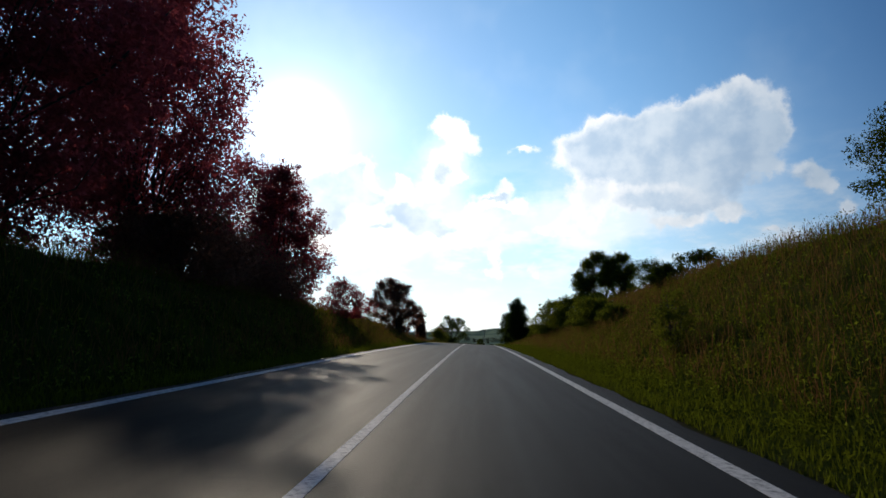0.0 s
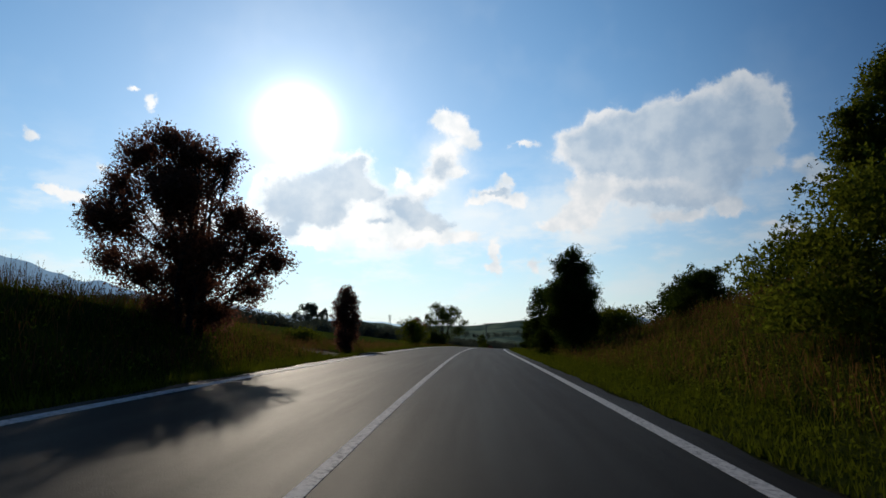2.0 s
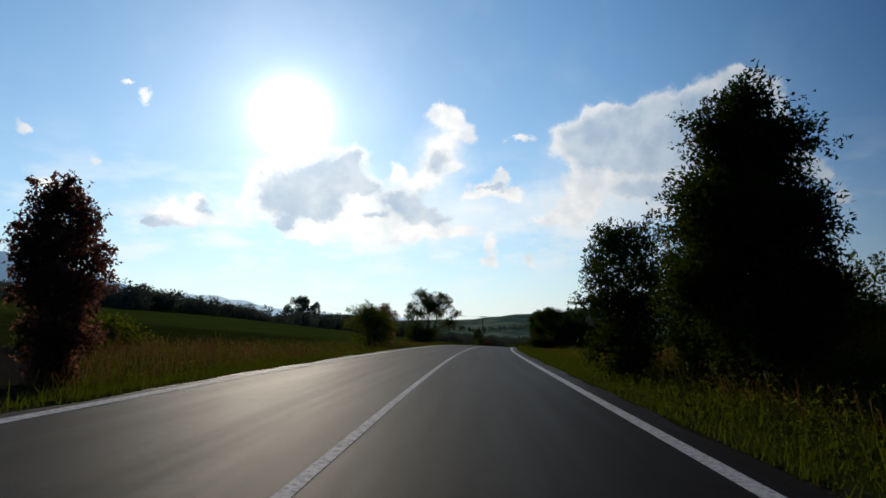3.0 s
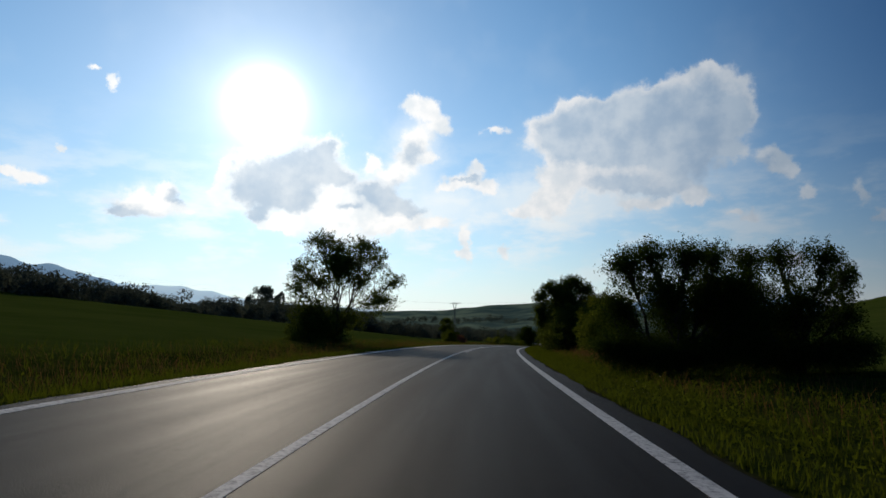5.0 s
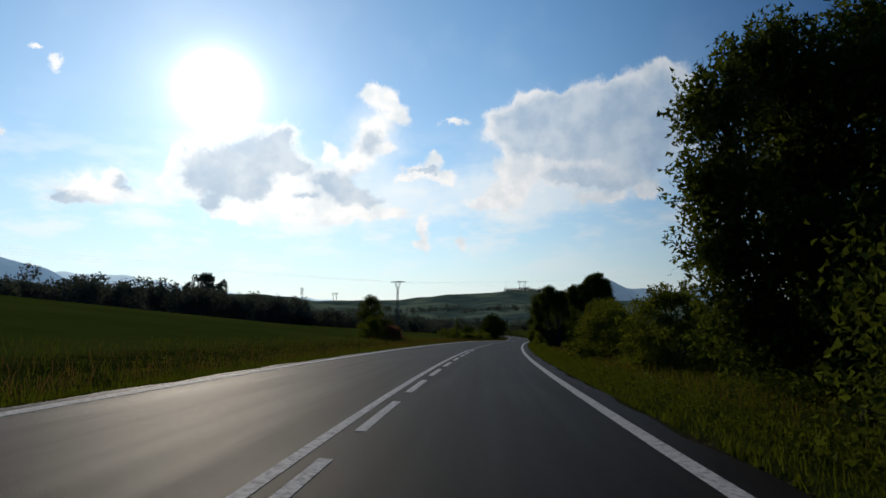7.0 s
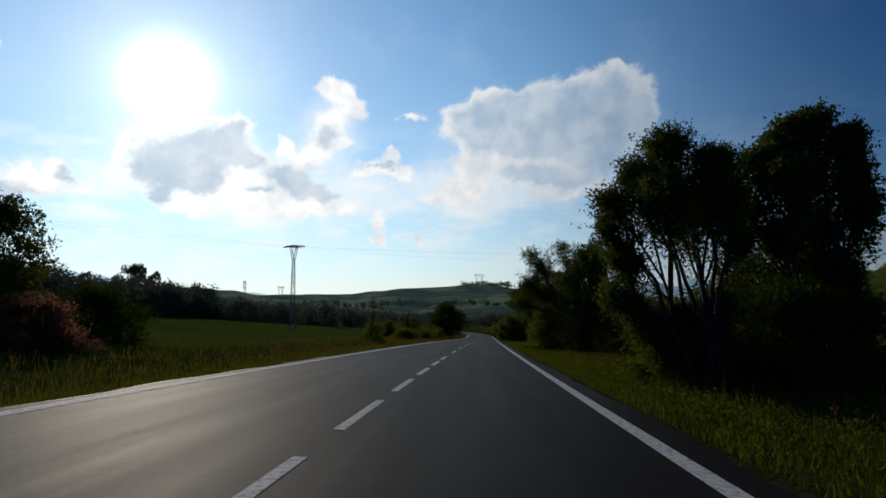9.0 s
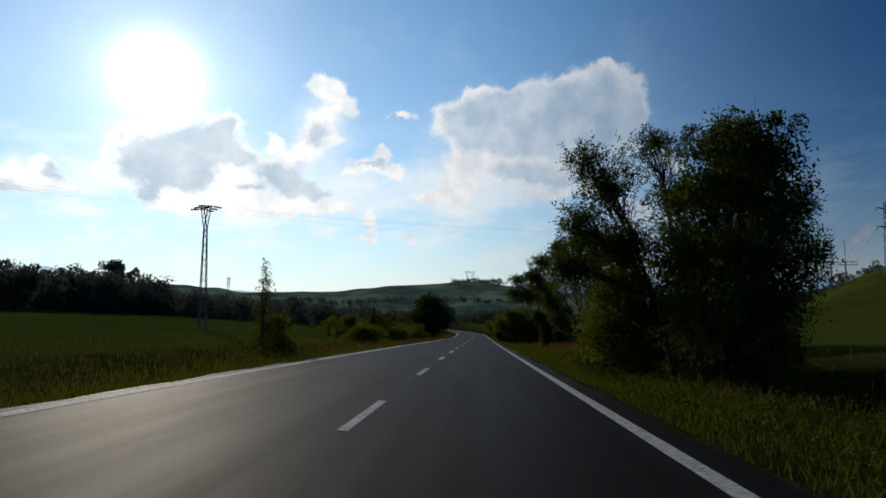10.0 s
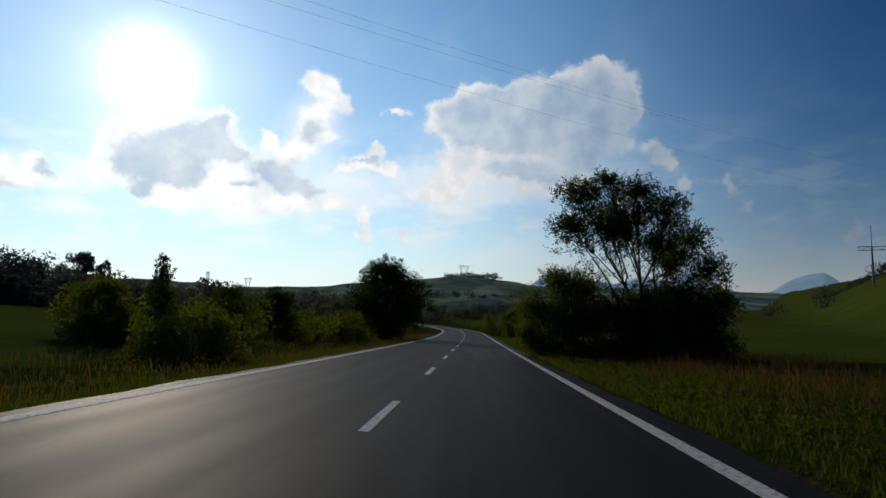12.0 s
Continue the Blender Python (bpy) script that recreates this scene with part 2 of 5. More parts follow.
def asphalt_material(name, tone):
    m, t, b = material(name)
    c = object_coord(t)
    along = t.nodes.new("ShaderNodeAttribute")
    along.attribute_name = "along"
    across = t.nodes.new("ShaderNodeAttribute")
    across.attribute_name = "across"
    lane = t.nodes.new("ShaderNodeCombineXYZ")
    t.links.new(math_node(t, "MULTIPLY", along.outputs["Fac"], 0.035), lane.inputs[0])
    t.links.new(across.outputs["Fac"], lane.inputs[1])
    streaks = noise_node(t, lane.outputs[0], 2.2, 5, 0.6)
    tyre = math_node(t, "COSINE", math_node(t, "MULTIPLY_ADD", across.outputs["Fac"], 3.5, -0.6))
    stones, patches, tracks = noise_node(t, c, 70, 3), noise_node(t, c, 0.25, 4), noise_node(t, c, 3.0, 5)
    col = mix_node(t, ramp(t, patches.outputs["Fac"], 0.3, 0.7), (tone * 0.88, tone * 0.70, tone * 0.60), (tone * 1.24, tone * 0.98, tone * 0.84))
    col = mix_node(t, ramp(t, streaks.outputs["Fac"], 0.35, 0.7), col, (tone * 0.62, tone * 0.59, tone * 0.57))
    col = mix_node(t, math_node(t, "MULTIPLY", ramp(t, tyre, 0.2, 1.0), 0.35), col, (tone * 1.7, tone * 1.6, tone * 1.5))
    col = mix_node(t, math_node(t, "MULTIPLY", ramp(t, stones.outputs["Fac"], 0.45, 0.72), 0.55), col, (tone * 3.0, tone * 2.4, tone * 2.05))
    col = mix_node(t, math_node(t, "MULTIPLY", ramp(t, tracks.outputs["Fac"], 0.5, 0.8), 0.35), col, (tone * 0.5, tone * 0.48, tone * 0.46))
    crack = t.nodes.new("ShaderNodeTexVoronoi")
    crack.feature = "DISTANCE_TO_EDGE"
    crack.inputs["Scale"].default_value = 0.32
    t.links.new(noise_warp(t, c, 0.8, 0.9), crack.inputs["Vector"])
    seam = math_node(t, "MULTIPLY", math_node(t, "SUBTRACT", 1.0, ramp(t, crack.outputs["Distance"], 0.002, 0.010)), ramp(t, patches.outputs["Fac"], 0.5, 0.62))
    col = mix_node(t, math_node(t, "MULTIPLY", seam, 0.7), col, (tone * 0.3, tone * 0.3, tone * 0.3))
    t.links.new(col, b.inputs["Base Color"])
    t.links.new(math_node(t, "MULTIPLY_ADD", streaks.outputs["Fac"], 0.2, 0.50), b.inputs["Roughness"])
    b.inputs["Specular IOR Level"].default_value = 0.03
    bump(t, b, stones.outputs["Fac"], 0.6, 0.008)
    return m


def noise_warp(t, vector, scale, amount):
    n = noise_node(t, vector, scale, 4)
    v = t.nodes.new("ShaderNodeVectorMath")
    v.operation = "MULTIPLY_ADD"
    t.links.new(n.outputs["Color"], v.inputs[0])
    v.inputs[1].default_value = (amount, amount, amount)
    t.links.new(vector, v.inputs[2])
    return v.outputs[0]


def paint_material():
    m, t, b = material("worn_white_paint")
    c = object_coord(t)
    wear, grain_ = noise_node(t, c, 14, 6, 0.7), noise_node(t, c, 120, 2)
    col = mix_node(t, ramp(t, wear.outputs["Fac"], 0.42, 0.72), (0.58, 0.57, 0.54), (0.15, 0.15, 0.145))
    t.links.new(col, b.inputs["Base Color"])
    b.inputs["Roughness"].default_value = 0.7
    b.inputs["Specular IOR Level"].default_value = 0.05
    bump(t, b, grain_.outputs["Fac"], 0.3, 0.003)
    return m


def leaf_material(name, dark, light, through_light, share=0.4):
    m, t, b = material(name)
    t.nodes.remove(b)
    out = t.nodes["Material Output"]
    geo = t.nodes.new("ShaderNodeNewGeometry")
    patch = noise_node(t, object_coord(t), 0.7, 3)
    col = mix_node(t, math_node(t, "POWER", geo.outputs["Random Per Island"], 1.6), dark, light)
    col = mix_node(t, math_node(t, "MULTIPLY", ramp(t, patch.outputs["Fac"], 0.4, 0.7), 0.5), col, light)
    d = t.nodes.new("ShaderNodeBsdfPrincipled")
    t.links.new(col, d.inputs["Base Color"])
    d.inputs["Roughness"].default_value = 0.5
    d.inputs["Specular IOR Level"].default_value = 0.0
    tr = t.nodes.new("ShaderNodeBsdfTranslucent")
    t.links.new(mix_node(t, geo.outputs["Random Per Island"], through_light, tuple(min(1, v * 1.5) for v in through_light)), tr.inputs[0])
    ms = t.nodes.new("ShaderNodeMixShader")
    ms.inputs[0].default_value = share
    t.links.new(d.outputs[0], ms.inputs[1])
    t.links.new(tr.outputs[0], ms.inputs[2])
    t.links.new(ms.outputs[0], out.inputs[0])
    return m


def bark_material(name, dark, light):
    m, t, b = material(name)
    c = object_coord(t)
    n = noise_node(t, c, 9, 5)
    t.links.new(mix_node(t, n.outputs["Fac"], dark, light), b.inputs["Base Color"])
    b.inputs["Roughness"].default_value = 0.9
    bump(t, b, n.outputs["Fac"], 0.7, 0.02)
    return m


def ground_material():
    m, t, b = material("grassland")
    c = object_coord(t)
    fine, tuft, wide = noise_node(t, c, 6.0, 5, 0.65), noise_node(t, c, 0.8, 4), noise_node(t, c, 0.05, 4)
    weeds = mix_node(t, ramp(t, tuft.outputs["Fac"], 0.35, 0.65), (0.019, 0.027, 0.005), (0.038, 0.046, 0.009))
    weeds = mix_node(t, math_node(t, "MULTIPLY", ramp(t, wide.outputs["Fac"], 0.5, 0.75), 0.45), weeds, (0.070, 0.054, 0.024))
    field = mix_node(t, ramp(t, wide.outputs["Fac"], 0.3, 0.7), (0.042, 0.064, 0.009), (0.072, 0.090, 0.016))
    clod = noise_node(t, c, 0.35, 6, 0.7)
    field = mix_node(t, math_node(t, "MULTIPLY", ramp(t, clod.outputs["Fac"], 0.35, 0.7), 0.6), field, (0.078, 0.090, 0.019))
    field = mix_node(t, math_node(t, "MULTIPLY", fine.outputs["Fac"], 0.4), field, (0.033, 0.052, 0.007))
    dirt = mix_node(t, fine.outputs["Fac"], (0.018, 0.015, 0.011), (0.050, 0.041, 0.030))
    af = t.nodes.new("ShaderNodeAttribute")
    af.attribute_name = "field"
    ad = t.nodes.new("ShaderNodeAttribute")
    ad.attribute_name = "dirt"
    col = mix_node(t, af.outputs["Fac"], weeds, field)
    edge = math_node(t, "ADD", ad.outputs["Fac"], math_node(t, "MULTIPLY_ADD", tuft.outputs["Fac"], 0.8, -0.4))
    col = mix_node(t, ramp(t, edge, 0.35, 0.65), col, dirt)
    t.links.new(col, b.inputs["Base Color"])
    b.inputs["Roughness"].default_value = 0.9
    b.inputs["Specular IOR Level"].default_value = 0.0
    bump(t, b, fine.outputs["Fac"], 0.8, 0.12)
    return m


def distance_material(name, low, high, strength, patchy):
    """Far hills, a plain backdrop: haze painted into colour, faint glow for the air."""
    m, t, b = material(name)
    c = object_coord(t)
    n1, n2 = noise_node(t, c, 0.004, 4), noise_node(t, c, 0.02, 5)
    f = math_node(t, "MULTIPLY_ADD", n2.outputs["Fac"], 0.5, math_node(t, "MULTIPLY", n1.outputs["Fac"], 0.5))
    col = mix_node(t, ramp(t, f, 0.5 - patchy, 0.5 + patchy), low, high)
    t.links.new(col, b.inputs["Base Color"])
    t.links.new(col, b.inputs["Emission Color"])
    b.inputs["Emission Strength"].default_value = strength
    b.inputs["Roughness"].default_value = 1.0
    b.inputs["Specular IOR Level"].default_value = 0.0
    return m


def steel_material():
    m, t, b = material("galvanised_steel")
    n = noise_node(t, object_coord(t), 5, 4)
    t.links.new(mix_node(t, n.outputs["Fac"], (0.10, 0.105, 0.11), (0.20, 0.205, 0.21)), b.inputs["Base Color"])
    b.inputs["Metallic"].default_value = 0.6
    b.inputs["Roughness"].default_value = 0.55
    return m


def plain_material(name, color, rough=0.6):
    m, t, b = material(name)
    n = noise_node(t, object_coord(t), 20, 4)
    t.links.new(mix_node(t, n.outputs["Fac"], tuple(v * 0.8 for v in color), color), b.inputs["Base Color"])
    b.inputs["Roughness"].default_value = rough
    return m


M_ASPHALT = asphalt_material("asphalt", 0.0105)
M_TRACK = plain_material("old_track_surface", (0.032, 0.029, 0.026), 0.95)
M_TRACK.node_tree.nodes["Principled BSDF"].inputs["Specular IOR Level"].default_value = 0.03
M_PAINT = paint_material()
M_GROUND = ground_material()
M_OAK = leaf_material("broad_leaves", (0.008, 0.014, 0.003), (0.044, 0.060, 0.013), (0.045, 0.066, 0.007), 0.3)
M_WILLOW = leaf_material("willow_leaves", (0.012, 0.018, 0.004), (0.095, 0.115, 0.026), (0.085, 0.105, 0.010), 0.35)
M_BUSH = leaf_material("shrub_leaves", (0.014, 0.022, 0.004), (0.105, 0.125, 0.022), (0.12, 0.135, 0.010), 0.4)
# lens flare's red tint is painted into the next two leaf colours
M_FLARE_RUST = leaf_material("flare_reddish_leaves", (0.030, 0.017, 0.012), (0.080, 0.044, 0.028), (0.20, 0.085, 0.055), 0.5)
M_FLARE_RED = leaf_material("flare_red_leaves", (0.036, 0.014, 0.013), (0.085, 0.025, 0.027), (0.32, 0.055, 0.065), 0.5)
M_GRASS = leaf_material("verge_grass", (0.018, 0.026, 0.003), (0.044, 0.054, 0.006), (0.075, 0.088, 0.006), 0.45)
M_DRY = leaf_material("dry_grass", (0.040, 0.024, 0.010), (0.105, 0.060, 0.024), (0.12, 0.062, 0.020), 0.45)
M_FLOWER = leaf_material("pale_flowers", (0.22, 0.20, 0.11), (0.42, 0.40, 0.26), (0.3, 0.28, 0.14), 0.4)
# far leaves painted paler and greyer to stand for haze
M_FARLEAF = leaf_material("hazed_woodland_leaves", (0.045, 0.056, 0.046), (0.090, 0.105, 0.084), (0.080, 0.090, 0.060), 0.3)
M_BARK = bark_material("grey_brown_bark", (0.010, 0.008, 0.006), (0.032, 0.025, 0.019))
M_STEEL = steel_material()
M_WIRE = plain_material("dark_cable", (0.05, 0.05, 0.055))
M_GLASSY = plain_material("brown_porcelain", (0.10, 0.06, 0.04), 0.25)
# distance haze is painted into these four colours and their glow
M_HILL = distance_material("hazed_hill_meadows", (0.026, 0.046, 0.044), (0.085, 0.112, 0.080), 0.36, 0.10)
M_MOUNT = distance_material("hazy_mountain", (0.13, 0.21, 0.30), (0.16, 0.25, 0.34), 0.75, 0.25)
M_PEAKS = distance_material("hazed_wooded_mountain", (0.12, 0.185, 0.25), (0.16, 0.24, 0.31), 0.55, 0.2)
M_RIDGE = distance_material("haze_pale_ridge", (0.34, 0.46, 0.54), (0.38, 0.49, 0.56), 0.85, 0.25)


# ---------------------------------------------------------------- mesh helpers
def mesh_object(name, verts, faces, mat, parent=None, smooth=False):
    me = bpy.data.meshes.new(name)
    me.from_pydata([tuple(v) for v in verts], [], [tuple(f) for f in faces])
    me.materials.append(mat)
    if smooth:
        me.polygons.foreach_set("use_smooth", [True] * len(me.polygons))
    me.update()
    ob = new(name, me)
    if parent is not None:
        ob.parent = parent
    return ob


def array_object(name, verts, size, mat, parent=None):
    """A mesh of loose faces: verts is an array (faces * size, 3)."""
    n = len(verts) // size
    me = bpy.data.meshes.new(name)
    me.vertices.add(len(verts))
    me.vertices.foreach_set("co", np.asarray(verts, np.float32).ravel())
    me.loops.add(n * size)
    me.loops.foreach_set("vertex_index", np.arange(n * size, dtype=np.int32))
    me.polygons.add(n)
    me.polygons.foreach_set("loop_start", np.arange(0, n * size, size, dtype=np.int32))
    me.materials.append(mat)
    me.update(calc_edges=True)
    ob = new(name, me)
    if parent is not None:
        ob.parent = parent
    return ob


def part(name, bm, mat, parent, label=""):
    me = bpy.data.meshes.new(name)
    bm.to_mesh(me)
    bm.free()
    me.materials.append(mat)
    ob = new(name, me)
    ob.parent = parent
    return tagged(ob, label)


def tube(path, radii, sides=6):
    """Verts and faces of a tapered tube along a path."""
    path = np.asarray(path, float)
    verts, faces = [], []
    for i, p in enumerate(path):
        d = path[min(i + 1, len(path) - 1)] - path[max(i - 1, 0)]
        d = d / (np.linalg.norm(d) + 1e-9)
        u = np.cross(d, (0.3, 0.9, 0.1) if abs(d[1]) < 0.9 else (1, 0, 0))
        u /= np.linalg.norm(u)
        v = np.cross(d, u)
        for k in range(sides):
            w = 2 * math.pi * k / sides
            verts.append(p + radii[i] * (math.cos(w) * u + math.sin(w) * v))
    for i in range(len(path) - 1):
        for k in range(sides):
            a0, b0 = i * sides + k, i * sides + (k + 1) % sides
            faces.append((a0, b0, b0 + sides, a0 + sides))
    faces.append(tuple(range(sides))[::-1])
    faces.append(tuple(range((len(path) - 1) * sides, len(path) * sides)))
    return verts, faces


def join(pieces):
    verts, faces = [], []
    for v, f in pieces:
        n = len(verts)
        verts += list(v)
        faces += [tuple(i + n for i in q) for q in f]
    return verts, faces


# ---------------------------------------------------------------- the lie of the land
def step(x, low, high):
    t = np.clip((x - low) / (high - low), 0, 1)
    return t * t * (3 - 2 * t)


def rough(x, y):
    return (0.5 * np.sin(x * 0.9 + 1.3 * np.sin(y * 0.31)) * np.sin(y * 0.7 + 0.8 * np.sin(x * 0.43)) + 0.3 * np.sin(x * 2.1 + y * 1.3) * np.sin(y * 1.9 - x * 0.6))


LEFT, RIGHT = -5.6, 2.65          # asphalt edges
SIDE = ((82, -5.0), (88, -8.0), (96, -13.0), (104, -20.0), (112, -30.0), (120, -44.0))   # the side track's middle


def side_gap(s, d):
    mid = np.interp(s, [p[0] for p in SIDE], [p[1] for p in SIDE])
    return np.where((s > 82) & (s < 120), np.abs(d - mid), 99.0)


# how far the road swings left of its straight run, past s = 324
BEND_ALL = np.maximum((line(324.0)[0] + (Y_ALL - line(324.0)[1]) * math.tan(radians(12.3)) - X_ALL) * math.cos(radians(12.3)), 0) * (S_ALL > 324)


def relief(s, d):
    """Height over the road's own height, at d to the right."""
    z = -0.05 * np.clip(d, LEFT, RIGHT)
    r, l = np.maximum(d - RIGHT, 0), np.maximum(LEFT - d, 0)
    # right: shallow ditch, then the cutting's bank, later a rising meadow
    cut = np.interp(s, [-120, 0, 32, 45, 60, 75, 95, 120, 150], [1, 1, 1.0, 0.93, 0.84, 0.74, 0.48, 0.2, 0.0])
    z = z - 0.30 * step(r, 0.2, 2.0) + cut * (5.3 * step(r, 1.2, 11.5) + 0.06 * np.maximum(r - 11, 0).clip(0, 60))
    rise = np.interp(s, [150, 230, 330, 420, 700], [0.02, 0.07, 0.11, 0.15, 0.16])
    u = r - np.interp(s, S_ALL, BEND_ALL)
    flank = np.minimum(rise * np.maximum(u - 9, 0), np.maximum(0.385 * (u - 9 - 0.53 * (s - 310)), 0) + 0.004 * r)
    z = z + (1 - cut) * np.where(s > 310, flank, rise * np.maximum(r - 9, 0)).clip(0, 40) - 0.06 * np.maximum(u - 300, 0).clip(0, 900)
    # left: bank of the cutting, then open fields that fall and rise
    bank = np.interp(s, [-120, 0, 45, 70, 88, 104], [1.05, 1.0, 0.78, 0.6, 0.25, 0])
    bank = bank * step(side_gap(s, d), 2.0, 8.0)
    z = z - 0.22 * step(l, 0.2, 1.8) + bank * (3.3 * step(l, 0.8, 6.0) + 0.02 * l.clip(0, 80))
    open_ = np.interp(s, [90, 130, 200, 270, 310, 355, 450, 520, 800], [0.05, 0.07, 0.10, 0.113, 0.10, 0.070, 0.070, 0.05, 0.01])
    z = z + (1 - np.minimum(bank, 1)) * open_ * np.maximum(l - 2, 0).clip(0, 110)
    z = z - 0.025 * np.maximum(l - 250, 0).clip(0, 900)
    bumps = rough(s, d) * 0.10 * step(np.maximum(r, l), 0.8, 4.0)
    return z + bumps * (1 - step(np.maximum(r, l), 60, 120))


def land(x, y):
    """s, d and height of the ground at a place."""
    s = np.interp(y, Y_ALL, S_ALL)
    s = np.where(y > Y_ALL[-1], S_ALL[-1] + (y - Y_ALL[-1]), np.where(y < Y_ALL[0], S_ALL[0] + (y - Y_ALL[0]), s))
    x0 = np.interp(y, Y_ALL, X_ALL)
    d = (x - x0) * np.cos(np.interp(s, S_ALL, turn_all))
    z = np.interp(s, S_ALL, Z_ALL) + relief(s, d)
    return s, d, z


def spot(s, d):
    """The place on the ground s along and d to the right."""
    x0, y0, z0, w = line(s)
    x, y = x0 + d * np.cos(w), y0 + d * np.sin(w)
    return x, y, land(x, y)[2]


# one sheet of ground to the horizon
ys = np.concatenate([np.arange(-118, -20, 6.0), np.arange(-20, 440, 1.6), 440 + np.cumsum(1.0 * 1.045 ** np.arange(120))])
ys = ys[ys < 4700]
half = np.concatenate([np.arange(0, 14, 0.5), 14 + np.cumsum(0.55 * 1.09 ** np.arange(75))])
half = half[half < 3600]
offs = np.concatenate([-half[:0:-1], half])
gx, gy = np.meshgrid(offs, ys)
gx = gx + np.interp(gy, Y_ALL, X_ALL)
gs, gd, gz = land(gx, gy)
inside = (gd > LEFT - 0.05) & (gd < RIGHT + 0.05)
gz = np.where(inside, gz - 0.09, gz)
near_track = side_gap(gs, gd)
nr, nc = gx.shape
idx = np.arange(nr * nc).reshape(nr, nc)
quads = np.stack([idx[:-1, :-1], idx[:-1, 1:], idx[1:, 1:], idx[1:, :-1]], -1).reshape(-1, 4)
ground = mesh_object("ground", np.stack([gx, gy, gz], -1).reshape(-1, 3).tolist(), quads.tolist(), M_GROUND, smooth=True)
tagged(ground, "grassy verges, banks and green fields in low sun", "ground", kind="structure")
shoulder = np.maximum(1 - np.abs(gd - RIGHT) / 0.5, 1 - np.abs(gd - LEFT) / 0.45).clip(0, 1)
shoulder = np.maximum(shoulder, (1 - (near_track - 1.8) / 1.2).clip(0, 1) * 0.8)
left_field = step(-gd, 11, 14) * step(gs, 140, 165)
right_field = step(gd, 14, 20) * step(gs, 125, 160)
for key, values in (("field", np.maximum(left_field, right_field)), ("dirt", shoulder)):
    at = ground.data.attributes.new(key, "FLOAT", "POINT")
    at.data.foreach_set("value", values.ravel().astype(np.float32))


def ribbon(name, s0, s1, d0, d1, lift, mat, pace=2.0, depth=0.0, wave=None):
    """A strip along the road between two lines, with sides that go down by depth."""
    ss = np.arange(s0, s1 + pace * 0.5, pace) if s1 - s0 > pace else np.array([s0, s1])
    n = max(2, int((d1 - d0) / 1.0) + 1)
    ds = np.linspace(d0, d1, n)
    verts, faces = [], []
    for s in ss:
        x0, y0, z0, w = line(s)
        for j, d in enumerate(ds):
            e = d + (wave(s, d) if wave and j in (0, n - 1) else 0)
            verts.append((x0 + e * math.cos(w), y0 + e * math.sin(w), z0 - 0.05 * e + lift))
        if depth:
            for e in (d0, d1):
                verts.append((x0 + e * math.cos(w), y0 + e * math.sin(w), z0 - 0.05 * e + lift - depth))
    k = n + (2 if depth else 0)
    for i in range(len(ss) - 1):
        for j in range(n - 1):
            q = i * k + j
            faces.append((q, q + 1, q + 1 + k, q + k))
        if depth:
            q = i * k
            faces.append((q + n, q, q + k, q + n + k))
            faces.append((q + n - 1, q + n + 1, q + n + 1 + k, q + n - 1 + k))
    ob = mesh_object(name, verts, faces, mat, smooth=False)
    cross = list(ds) + ([d0, d1] if depth else [])
    for key, values in (("along", np.repeat(ss, k)), ("across", np.tile(cross, len(ss)))):
        at = ob.data.attributes.new(key, "FLOAT", "POINT")
        at.data.foreach_set("value", np.asarray(values, np.float32))
    return ob


def frayed(s, d):
    return 0.06 * math.sin(s * 1.7 + d) + 0.05 * math.sin(s * 0.63 + 2 * d)


road = tagged(ribbon("road", -110, 790, LEFT, RIGHT, 0, M_ASPHALT, 1.0, 0.14, frayed), "worn grey asphalt two-lane country road", "road", kind="structure")


def marking(name, label, s0, s1, mid, width, group="", pace=2.0):
    ob = ribbon(name, s0, s1, mid - width / 2, mid + width / 2, 0.006, M_PAINT, pace, 0.004)
    return tagged(ob, label, "road marking", group, "structure")


marking("edge_line", "solid white painted edge line on the asphalt", -100, 780, 2.06, 0.22)
marking("edge_line", "solid white painted edge line by the far verge", -100, 780, -5.25, 0.22)
marking("centre_line", "solid white painted centre line", -100, 232, -1.60, 0.13)
marking("centre_line", "solid white painted centre line on the distant bend", 440, 780, -1.55, 0.13)
s = 173.45
while s < 272:
    marking("centre_dash", "short white centre dash on the asphalt", s, s + 3.0, -1.33 if s < 231 else -1.55, 0.13, "centre dashes", 1.5)
    s += 4.5
s = 276.9
while s < 440:
    marking("centre_dash", "short white centre dash on the asphalt", s, s + 3.0, -1.55, 0.13, "centre dashes", 1.5)
    s += 9.0

# side track that leaves through the fields
verts, faces = [], []
ss = np.arange(84, 119, 0.75)
for s in ss:
    mid = np.interp(s, [p[0] for p in SIDE], [p[1] for p in SIDE])
    ahead = np.interp(s + 2, [p[0] for p in SIDE], [p[1] for p in SIDE]) - mid
    ux, uy = 2 / math.hypot(2, ahead), -ahead / math.hypot(2, ahead)
    for k in (-1.7, -0.6, 0.6, 1.7):
        x, y, z = spot(s + k * uy * -1, mid + k * ux)
        verts.append((x, y, z + 0.035))
for i in range(len(ss) - 1):
    for j in range(3):
        q = i * 4 + j
        faces.append((q, q + 1, q + 5, q + 4))
tagged(mesh_object("side_road", verts, faces, M_TRACK, smooth=True), "narrow pale grey side road leaving into the fields", "road", kind="structure")

